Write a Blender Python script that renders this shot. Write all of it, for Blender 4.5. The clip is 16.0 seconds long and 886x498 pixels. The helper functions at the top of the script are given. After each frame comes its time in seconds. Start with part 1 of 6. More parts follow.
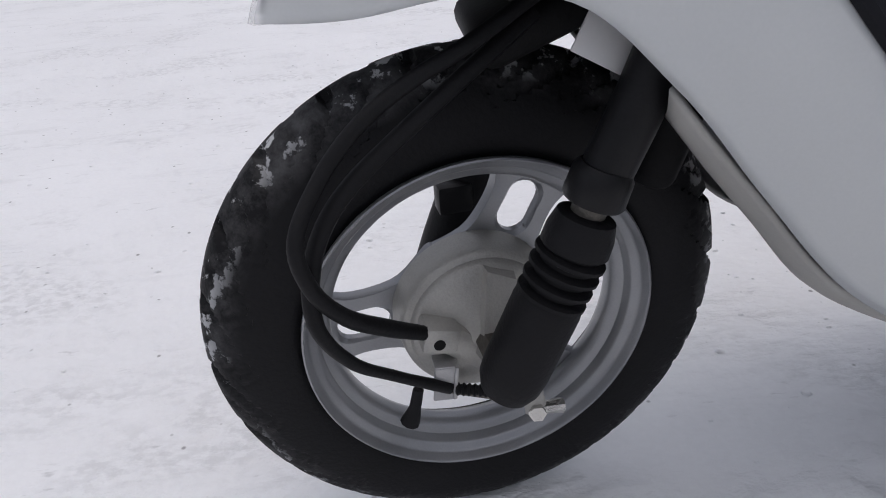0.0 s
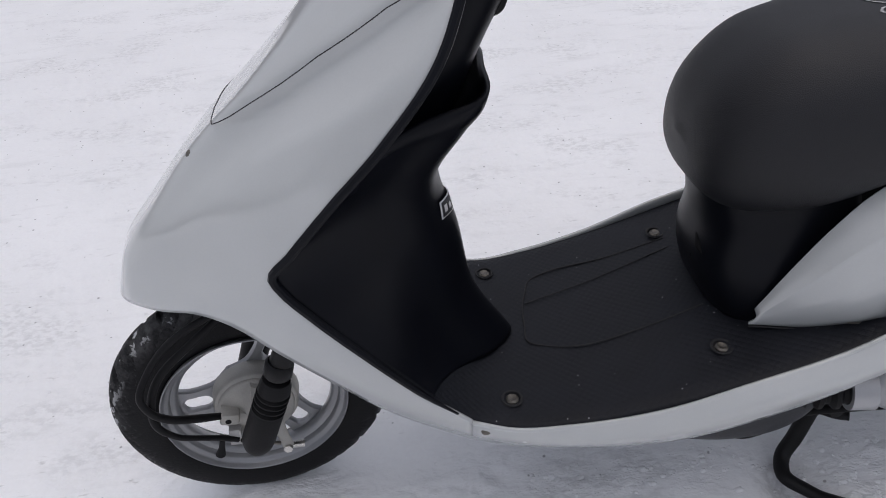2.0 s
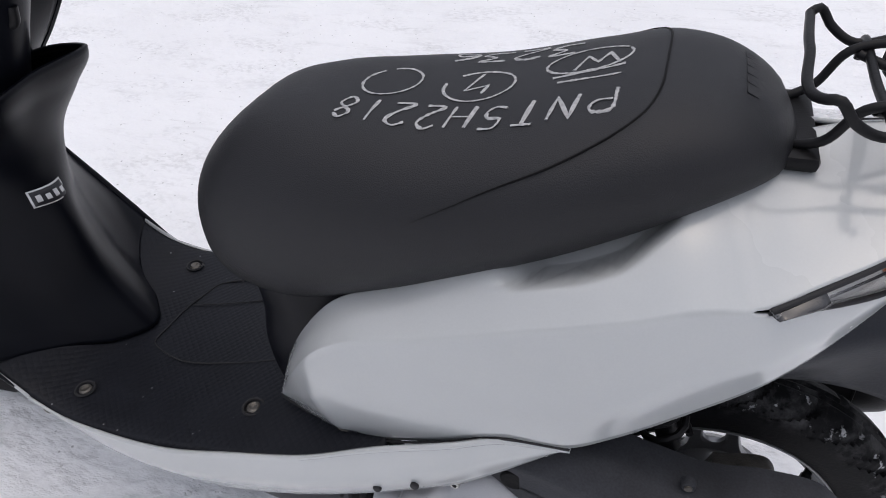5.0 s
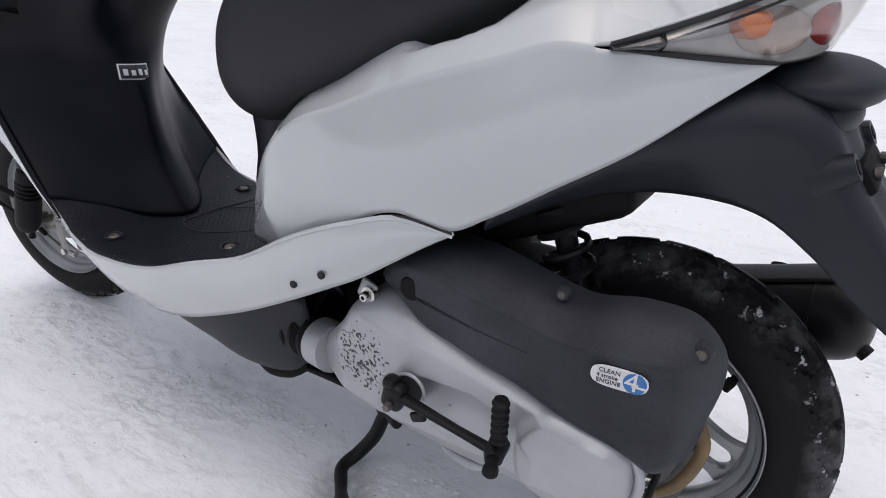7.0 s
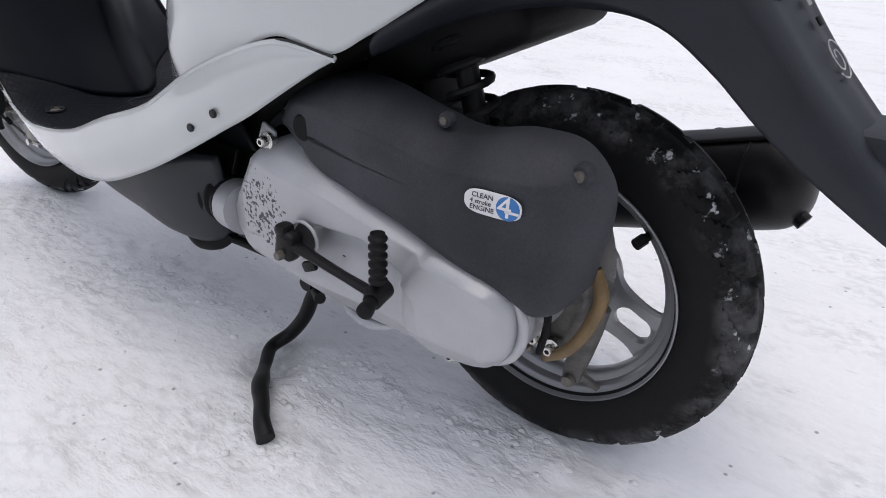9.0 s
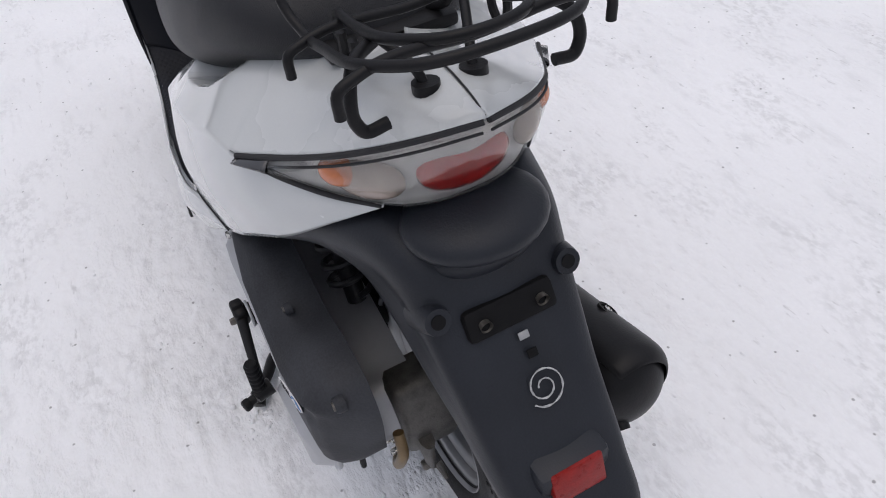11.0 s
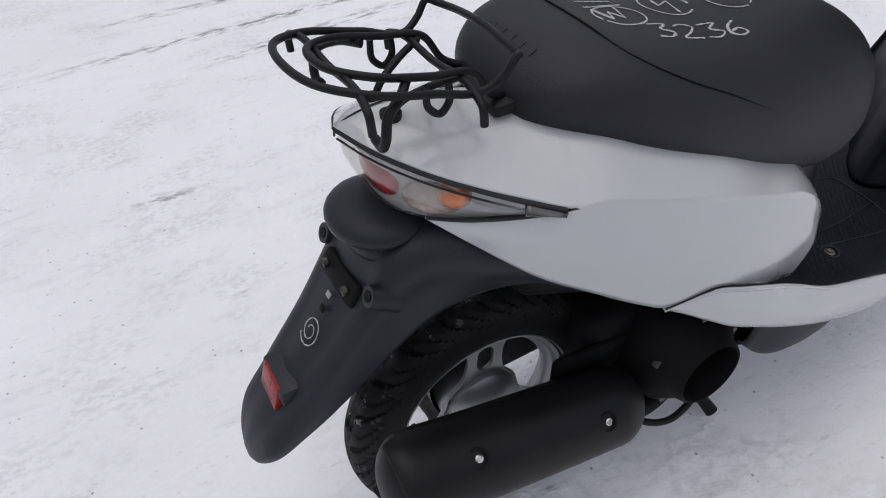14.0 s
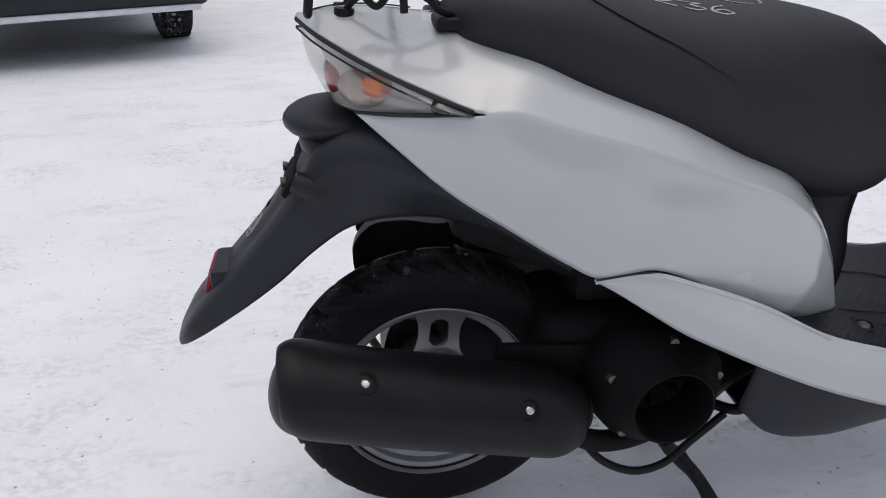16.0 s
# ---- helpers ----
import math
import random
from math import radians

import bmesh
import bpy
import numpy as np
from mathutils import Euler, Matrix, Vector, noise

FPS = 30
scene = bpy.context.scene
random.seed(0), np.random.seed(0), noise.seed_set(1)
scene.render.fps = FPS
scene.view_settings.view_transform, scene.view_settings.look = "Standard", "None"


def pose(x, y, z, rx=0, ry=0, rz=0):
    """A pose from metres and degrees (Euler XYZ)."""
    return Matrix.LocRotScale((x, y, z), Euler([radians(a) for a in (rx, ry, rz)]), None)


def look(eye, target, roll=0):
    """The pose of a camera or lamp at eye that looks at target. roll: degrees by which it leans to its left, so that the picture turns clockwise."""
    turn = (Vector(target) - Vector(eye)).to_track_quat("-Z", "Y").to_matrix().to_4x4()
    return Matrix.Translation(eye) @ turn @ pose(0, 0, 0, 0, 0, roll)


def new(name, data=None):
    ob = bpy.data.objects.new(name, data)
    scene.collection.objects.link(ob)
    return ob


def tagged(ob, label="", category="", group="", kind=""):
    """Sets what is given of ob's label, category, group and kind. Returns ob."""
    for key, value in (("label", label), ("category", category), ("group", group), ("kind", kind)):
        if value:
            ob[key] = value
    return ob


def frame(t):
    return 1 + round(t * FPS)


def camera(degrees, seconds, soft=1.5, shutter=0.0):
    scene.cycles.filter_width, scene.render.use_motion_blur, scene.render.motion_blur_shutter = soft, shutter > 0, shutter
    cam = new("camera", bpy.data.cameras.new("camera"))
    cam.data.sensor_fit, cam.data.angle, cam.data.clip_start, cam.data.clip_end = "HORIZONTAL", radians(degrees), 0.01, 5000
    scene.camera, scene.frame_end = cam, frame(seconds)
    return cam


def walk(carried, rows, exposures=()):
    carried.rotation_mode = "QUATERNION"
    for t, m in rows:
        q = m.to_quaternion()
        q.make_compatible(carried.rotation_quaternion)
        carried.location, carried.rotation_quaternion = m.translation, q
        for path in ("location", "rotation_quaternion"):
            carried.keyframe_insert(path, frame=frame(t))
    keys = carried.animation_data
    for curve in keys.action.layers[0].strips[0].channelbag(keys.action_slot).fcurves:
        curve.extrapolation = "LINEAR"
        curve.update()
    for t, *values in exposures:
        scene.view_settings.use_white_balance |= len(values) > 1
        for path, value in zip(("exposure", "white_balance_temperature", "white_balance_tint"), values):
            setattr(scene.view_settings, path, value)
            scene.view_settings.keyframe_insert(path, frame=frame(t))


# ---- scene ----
# ---------------------------------------------------------------- camera
cam = camera(63.67, 16.0, soft=1.0)
PATH = [
    (0.0, (-0.0428, -0.4626, 0.5122), (0.0005, 0.4111, 0.0276), -4.81),
    (0.5, (-0.0061, -0.5030, 0.5845), (0.0405, 0.3605, 0.0823), -5.49),
    (1.0, (0.0396, -0.5601, 0.7251), (0.1047, 0.2726, 0.1752), -4.99),
    (1.5, (0.1226, -0.6575, 0.8596), (0.1883, 0.1711, 0.3037), -4.80),
    (2.0, (0.2602, -0.7644, 0.9788), (0.2950, 0.0470, 0.3953), -4.58),
    (2.5, (0.4341, -0.7909, 1.0356), (0.3939, 0.0109, 0.4394), -5.01),
    (3.0, (0.5811, -0.7661, 1.0393), (0.4763, 0.0383, 0.4545), -4.71),
    (3.5, (0.6974, -0.7045, 1.0475), (0.5680, 0.0838, 0.4460), -4.00),
    (4.0, (0.8288, -0.6198, 1.0639), (0.6526, 0.1371, 0.4346), -4.61),
    (4.5, (0.9255, -0.5796, 1.0589), (0.7258, 0.1606, 0.4169), -3.67),
    (4.7, (0.9819, -0.5696, 1.0456), (0.7541, 0.1611, 0.4020), -3.80),
    (6.8, (1.3275, -0.7345, 0.7471), (0.8630, 0.0506, 0.3373), 0.75),
    (7.0, (1.3600, -0.7115, 0.7254), (0.8611, 0.0491, 0.3100), 0.10),
    (7.5, (1.4121, -0.6888, 0.6368), (0.8596, 0.0489, 0.2487), 0.56),
    (8.0, (1.4393, -0.6724, 0.5835), (0.8730, 0.0548, 0.1957), 1.20),
    (8.5, (1.4571, -0.6527, 0.5778), (0.9050, 0.0703, 0.1624), 0.95),
    (9.0, (1.4875, -0.6364, 0.5914), (0.9538, 0.0762, 0.1362), 0.52),
    (9.5, (1.5305, -0.5891, 0.6399), (1.0083, 0.0827, 0.1146), -1.09),
    (10.0, (1.5671, -0.4785, 0.7654), (1.0343, 0.0920, 0.1403), -3.71),
    (10.2, (1.5793, -0.4161, 0.8204), (1.0281, 0.0992, 0.1641), -5.39),
    (12.3, (1.8169, 0.2259, 1.1362), (1.1498, -0.0060, 0.4284), -4.50),
    (12.5, (1.7917, 0.3196, 1.1306), (1.1502, -0.0024, 0.4344), -5.48),
    (13.0, (1.7212, 0.4905, 1.1220), (1.1599, 0.0076, 0.4498), -5.92),
    (13.5, (1.5950, 0.5599, 1.0883), (1.1539, -0.0430, 0.4235), -6.04),
    (14.0, (1.4994, 0.5909, 1.0595), (1.1675, -0.0993, 0.4165), -4.92),
    (14.5, (1.3969, 0.6525, 1.0280), (1.1592, -0.1239, 0.4443), -2.64),
    (15.0, (1.2997, 0.7315, 1.0157), (1.1406, -0.0945, 0.4749), -0.21),
    (15.5, (1.2739, 0.7958, 0.9251), (1.1429, -0.0645, 0.4325), -0.72),
    (16.0, (1.2831, 0.8246, 0.8264), (1.1526, -0.0631, 0.3848), -0.76),
]
walk(cam, [(t, look(eye, target, roll)) for t, eye, target, roll in PATH],
     [(0.0, -0.10), (3.0, -0.10), (4.5, 0.12), (7.0, 0.21), (8.0, 0.18), (9.0, 0.27), (9.5, 0.15), (10.0, 0.12), (12.5, -0.10), (14.0, -0.06), (15.5, -0.11), (16.0, 0.0)])

# ---------------------------------------------------------------- light
world = bpy.data.worlds.new("overcast_sky")
scene.world = world
world.use_nodes = True
wn = world.node_tree.nodes
wl = world.node_tree.links
sky = wn.new("ShaderNodeTexSky")
sky.sky_type = "NISHITA"
sky.sun_disc = False
sky.sun_elevation = radians(86)
sky.sun_rotation = radians(130)
sky.air_density = 1.0
sky.dust_density = 6.0
sky.ozone_density = 1.0
haze = wn.new("ShaderNodeHueSaturation")
haze.inputs["Saturation"].default_value = 0.95
wl.new(sky.outputs[0], haze.inputs["Color"])
# closed cloud: the sky's own light spread almost evenly
cloud = wn.new("ShaderNodeMix")
cloud.data_type = "RGBA"
cloud.inputs["Factor"].default_value = 0.6
cloud.inputs["B"].default_value = (6.1, 6.1, 6.80, 1)
wl.new(haze.outputs[0], cloud.inputs["A"])
# a closed overcast is about twice as bright overhead as at the horizon
sky_way = wn.new("ShaderNodeTexCoord")
sky_up = wn.new("ShaderNodeSeparateXYZ")
wl.new(sky_way.outputs["Generated"], sky_up.inputs[0])
overcast = wn.new("ShaderNodeMapRange")
overcast.inputs["To Min"].default_value = 0.64
overcast.inputs["To Max"].default_value = 1.16
wl.new(sky_up.outputs["Z"], overcast.inputs["Value"])
graded = wn.new("ShaderNodeVectorMath")
graded.operation = "SCALE"
wl.new(cloud.outputs["Result"], graded.inputs[0])
wl.new(overcast.outputs[0], graded.inputs["Scale"])
wl.new(graded.outputs[0], wn["Background"].inputs["Color"])
wn["Background"].inputs["Strength"].default_value = 0.125
sun = new("sun", bpy.data.lights.new("sun", "SUN"))
sun.data.energy = 0.25
sun.data.angle = radians(90)
sun.data.color = (1.0, 0.985, 0.97)
sun.matrix_world = look((0, 0, 10), (-0.54, 0.45, 0))


# ---------------------------------------------------------------- materials
def mat(name, col, rough=0.5, metal=0.0, var=0.15, vscale=18.0, bump=0.1, bscale=300.0, coat=0.0, rvar=0.1, spec=0.5):
    """A painted, moulded or cast surface: two scales of colour change, uneven gloss and fine relief."""
    m = bpy.data.materials.new(name)
    m.use_nodes = True
    n, l = m.node_tree.nodes, m.node_tree.links
    b = n["Principled BSDF"]
    b.inputs["Metallic"].default_value = metal
    b.inputs["Coat Weight"].default_value = coat
    b.inputs["Coat Roughness"].default_value = 0.08
    b.inputs["Specular IOR Level"].default_value = spec
    tc = n.new("ShaderNodeTexCoord")
    big = n.new("ShaderNodeTexNoise")
    big.inputs["Scale"].default_value = vscale
    big.inputs["Detail"].default_value = 5
    fine = n.new("ShaderNodeTexNoise")
    fine.inputs["Scale"].default_value = bscale
    fine.inputs["Detail"].default_value = 3
    for t in (big, fine):
        l.new(tc.outputs["Object"], t.inputs["Vector"])
    add = n.new("ShaderNodeMath")
    add.operation = "MULTIPLY_ADD"
    l.new(fine.outputs["Fac"], add.inputs[0])
    add.inputs[1].default_value = 0.35
    l.new(big.outputs["Fac"], add.inputs[2])
    ramp = n.new("ShaderNodeMapRange")
    ramp.inputs["From Min"].default_value = 0.35
    ramp.inputs["From Max"].default_value = 1.0
    ramp.inputs["To Min"].default_value = 1 - var
    ramp.inputs["To Max"].default_value = 1 + var
    l.new(add.outputs[0], ramp.inputs["Value"])
    mul = n.new("ShaderNodeVectorMath")
    mul.operation = "SCALE"
    mul.inputs[0].default_value = col
    l.new(ramp.outputs[0], mul.inputs["Scale"])
    l.new(mul.outputs[0], b.inputs["Base Color"])
    rr = n.new("ShaderNodeMapRange")
    rr.inputs["To Min"].default_value = max(0.02, rough - rvar)
    rr.inputs["To Max"].default_value = min(1.0, rough + rvar)
    l.new(big.outputs["Fac"], rr.inputs["Value"])
    l.new(rr.outputs[0], b.inputs["Roughness"])
    if bump:
        bp = n.new("ShaderNodeBump")
        bp.inputs["Strength"].default_value = bump
        bp.inputs["Distance"].default_value = 0.002
        l.new(fine.outputs["Fac"], bp.inputs["Height"])
        l.new(bp.outputs[0], b.inputs["Normal"])
    return m


def nodes_of(m):
    return m.node_tree.nodes, m.node_tree.links, m.node_tree.nodes["Principled BSDF"]


WHITE = mat("pearl_white_paint", (0.500, 0.520, 0.522), 0.26, 0.0, 0.06, 5, 0.004, 500, coat=1.0, rvar=0.05)
BLACK = mat("black_moulded_plastic", (0.0044, 0.0050, 0.0078), 0.36, 0, 0.3, 12, 0.08, 700, rvar=0.08, spec=0.16)
GREY = mat("dark_grey_plastic", (0.0145, 0.0168, 0.0225), 0.46, 0, 0.4, 9, 0.15, 500, rvar=0.12, spec=0.34)
FLOOR = mat("ribbed_floor_plastic", (0.0105, 0.0117, 0.0158), 0.5, 0, 0.35, 14, 0.2, 600, spec=0.2)
VINYL = mat("black_seat_vinyl", (0.0128, 0.0134, 0.0160), 0.50, 0, 0.25, 8, 0.35, 900, rvar=0.08, spec=0.36)
SATIN = mat("satin_black_paint", (0.0095, 0.0095, 0.0105), 0.42, 0, 0.4, 25, 0.1, 400, spec=0.2)
DEEP = mat("sooty_black_metal", (0.0075, 0.0075, 0.008), 0.6, 0, 0.4, 30, 0.2, 300, spec=0.12)
RUBBER = mat("rubber", (0.007, 0.007, 0.008), 0.55, 0, 0.3, 30, 0.2, 350, spec=0.18)
DRUM = mat("weathered_cast_drum", (0.40, 0.392, 0.365), 0.48, 0.35, 0.22, 26, 0.25, 500)
ALU = mat("cast_aluminium", (0.40, 0.40, 0.40), 0.42, 0.7, 0.18, 30, 0.2, 700)
RIMPAINT = mat("silver_wheel_paint", (0.29, 0.295, 0.305), 0.36, 0.6, 0.15, 25, 0.08, 700)
CHROME = mat("bright_zinc", (0.62, 0.61, 0.58), 0.25, 1.0, 0.15, 60, 0.05, 500)
STEEL = mat("worn_steel", (0.15, 0.14, 0.125), 0.5, 0.8, 0.4, 80, 0.3, 500)
CHALK = mat("white_chalk", (0.40, 0.405, 0.41), 0.9, 0, 0.45, 300, 0.3, 900)
HOSE = mat("aged_brown_hose", (0.15, 0.095, 0.035), 0.4, 0, 0.35, 40, 0.1, 300)
LABEL = mat("white_label", (0.7, 0.7, 0.7), 0.4, 0, 0.05, 30, 0.0, 300)
BLUE = mat("blue_print", (0.03, 0.16, 0.42), 0.4, 0, 0.1, 30, 0.0, 300)
INK = mat("dark_print", (0.02, 0.02, 0.025), 0.5, 0, 0.1, 30, 0.0, 300)
RED = mat("red_reflector", (0.24, 0.009, 0.007), 0.30, 0, 0.35, 120, 0.25, 350, coat=0.15, spec=0.25)
REDLENS = mat("red_lens", (0.36, 0.008, 0.006), 0.18, 0, 0.35, 60, 0.35, 420, coat=0.9)
AMBER = mat("amber_bulb", (0.52, 0.17, 0.07), 0.25, 0, 0.2, 60, 0.05, 260, coat=0.6)
BOWL = mat("lamp_reflector", (0.52, 0.515, 0.51), 0.3, 0.0, 0.2, 40, 0.05, 260)
FROST = mat("frosted_indicator", (0.38, 0.31, 0.27), 0.25, 0, 0.15, 60, 0.05, 260, coat=0.5)
GRIME = mat("greasy_cast_metal", (0.10, 0.095, 0.088), 0.48, 0.45, 0.5, 60, 0.3, 400)
DUSTY = mat("dusty_grey_plastic", (0.039, 0.041, 0.047), 0.58, 0, 0.62, 9, 0.18, 420, rvar=0.12, spec=0.22)
SMOKE = mat("smoked_lens_end", (0.025, 0.025, 0.027), 0.15, 0, 0.2, 40, 0.0, 300, coat=0.8)
SPLASH = mat("unpainted_plastic", (0.36, 0.355, 0.335), 0.6, 0, 0.12, 14, 0.1, 400, spec=0.2)
DARK_RING = mat("dark_horizon_ring", (0.10, 0.105, 0.115), 0.95, 0, 0.35, 0.6, 0.0, 3, spec=0.05)
SEAM = mat("dark_gap", (0.02, 0.02, 0.022), 0.8, 0, 0.1, 30, 0.0, 300)


def clear_lens():
    m = bpy.data.materials.new("clear_lamp_lens")
    m.use_nodes = True
    n, l, b = nodes_of(m)
    n.remove(b)
    out = n["Material Output"]
    tr = n.new("ShaderNodeBsdfTransparent")
    tr.inputs["Color"].default_value = (0.93, 0.93, 0.92, 1)
    gl = n.new("ShaderNodeBsdfGlossy")
    gl.inputs["Roughness"].default_value = 0.06
    mx = n.new("ShaderNodeMixShader")
    mx.inputs[0].default_value = 0.10
    l.new(tr.outputs[0], mx.inputs[1])
    l.new(gl.outputs[0], mx.inputs[2])
    l.new(mx.outputs[0], out.inputs[0])
    return m


LENS = clear_lens()


def snow_on_tread(m, least):
    """Packed snow left in patches on the outer tread, by the distance from the axle."""
    n, l, b = nodes_of(m)
    tc = n.new("ShaderNodeTexCoord")
    sep = n.new("ShaderNodeSeparateXYZ")
    l.new(tc.outputs["Object"], sep.inputs[0])
    flat = n.new("ShaderNodeCombineXYZ")
    l.new(sep.outputs["X"], flat.inputs["X"])
    l.new(sep.outputs["Z"], flat.inputs["Z"])
    rad = n.new("ShaderNodeVectorMath")
    rad.operation = "LENGTH"
    l.new(flat.outputs[0], rad.inputs[0])
    band = n.new("ShaderNodeMapRange")
    band.inputs["From Min"].default_value = 0.180
    band.inputs["From Max"].default_value = 0.199
    l.new(rad.outputs["Value"], band.inputs["Value"])
    patch = n.new("ShaderNodeTexNoise")
    patch.inputs["Scale"].default_value = 52
    patch.inputs["Detail"].default_value = 7
    patch.inputs["Roughness"].default_value = 0.62
    l.new(tc.outputs["Object"], patch.inputs["Vector"])
    cut = n.new("ShaderNodeMapRange")
    cut.inputs["From Min"].default_value = least
    cut.inputs["From Max"].default_value = least + 0.035
    l.new(patch.outputs["Fac"], cut.inputs["Value"])
    both = n.new("ShaderNodeMath")
    both.operation = "MULTIPLY"
    flank = n.new("ShaderNodeMapRange")
    flank.inputs["From Min"].default_value = 0.022
    flank.inputs["From Max"].default_value = 0.002
    flank.inputs["To Min"].default_value = 0.12
    l.new(sep.outputs["Y"], flank.inputs["Value"])
    caked = n.new("ShaderNodeMath")
    caked.operation = "MULTIPLY"
    l.new(cut.outputs[0], caked.inputs[0])
    l.new(flank.outputs[0], caked.inputs[1])
    l.new(band.outputs[0], both.inputs[0])
    l.new(caked.outputs[0], both.inputs[1])
    mix = n.new("ShaderNodeMix")
    mix.data_type = "RGBA"
    old = b.inputs["Base Color"].links[0].from_socket
    # a thin grey film of frozen dirt over the shoulder and tread
    shoulder = n.new("ShaderNodeMapRange")
    shoulder.inputs["From Min"].default_value = 0.172
    shoulder.inputs["From Max"].default_value = 0.188
    l.new(rad.outputs["Value"], shoulder.inputs["Value"])
    smear = n.new("ShaderNodeTexNoise")
    smear.inputs["Scale"].default_value = 17
    smear.inputs["Detail"].default_value = 8
    smear.inputs["Roughness"].default_value = 0.7
    l.new(tc.outputs["Object"], smear.inputs["Vector"])
    thin = n.new("ShaderNodeMapRange")
    thin.inputs["From Min"].default_value = 0.46
    thin.inputs["From Max"].default_value = 0.70
    thin.inputs["To Max"].default_value = 0.75
    l.new(smear.outputs["Fac"], thin.inputs["Value"])
    film = n.new("ShaderNodeMath")
    film.operation = "MULTIPLY"
    l.new(shoulder.outputs[0], film.inputs[0])
    faint = n.new("ShaderNodeMath")
    faint.operation = "MULTIPLY"
    l.new(thin.outputs[0], faint.inputs[0])
    l.new(flank.outputs[0], faint.inputs[1])
    l.new(faint.outputs[0], film.inputs[1])
    dusty = n.new("ShaderNodeMix")
    dusty.data_type = "RGBA"
    l.new(film.outputs[0], dusty.inputs["Factor"])
    l.new(old, dusty.inputs["A"])
    dusty.inputs["B"].default_value = (0.135, 0.135, 0.138, 1)
    old = dusty.outputs["Result"]
    l.new(both.outputs[0], mix.inputs["Factor"])
    l.new(old, mix.inputs["A"])
    mix.inputs["B"].default_value = (0.50, 0.51, 0.52, 1)
    l.new(mix.outputs["Result"], b.inputs["Base Color"])


TYRE = mat("tyre_rubber", (0.007, 0.007, 0.008), 0.62, 0, 0.35, 22, 0.25, 320, spec=0.18)
snow_on_tread(TYRE, 0.562)
TYRE_REAR = mat("rear_tyre_rubber", (0.007, 0.007, 0.008), 0.62, 0, 0.35, 22, 0.25, 320, spec=0.18)
snow_on_tread(TYRE_REAR, 0.625)


def scuffed_alu():
    """Cast case whose lower front is chipped down to dark metal."""
    m = mat("scuffed_silver_case", (0.42, 0.428, 0.445), 0.42, 0.45, 0.12, 20, 0.1, 600)
    n, l, b = nodes_of(m)
    tc = n.new("ShaderNodeTexCoord")
    near = n.new("ShaderNodeVectorMath")
    near.operation = "DISTANCE"
    near.inputs[1].default_value = (0.905, -0.19, 0.275)
    l.new(tc.outputs["Object"], near.inputs[0])
    fall = n.new("ShaderNodeMapRange")
    fall.inputs["From Min"].default_value = 0.03
    fall.inputs["From Max"].default_value = 0.075
    fall.inputs["To Min"].default_value = 0.0
    fall.inputs["To Max"].default_value = 0.32
    l.new(near.outputs["Value"], fall.inputs["Value"])
    chips = n.new("ShaderNodeTexNoise")
    chips.inputs["Scale"].default_value = 210
    chips.inputs["Detail"].default_value = 5
    l.new(tc.outputs["Object"], chips.inputs["Vector"])
    sub = n.new("ShaderNodeMath")
    sub.operation = "SUBTRACT"
    l.new(chips.outputs["Fac"], sub.inputs[0])
    l.new(fall.outputs[0], sub.inputs[1])
    cut = n.new("ShaderNodeMapRange")
    cut.inputs["From Min"].default_value = 0.53
    cut.inputs["From Max"].default_value = 0.56
    l.new(sub.outputs[0], cut.inputs["Value"])
    mix = n.new("ShaderNodeMix")
    mix.data_type = "RGBA"
    old = b.inputs["Base Color"].links[0].from_socket
    l.new(cut.outputs[0], mix.inputs["Factor"])
    l.new(old, mix.inputs["A"])
    mix.inputs["B"].default_value = (0.05, 0.05, 0.055, 1)
    l.new(mix.outputs["Result"], b.inputs["Base Color"])
    return m


CASE = scuffed_alu()


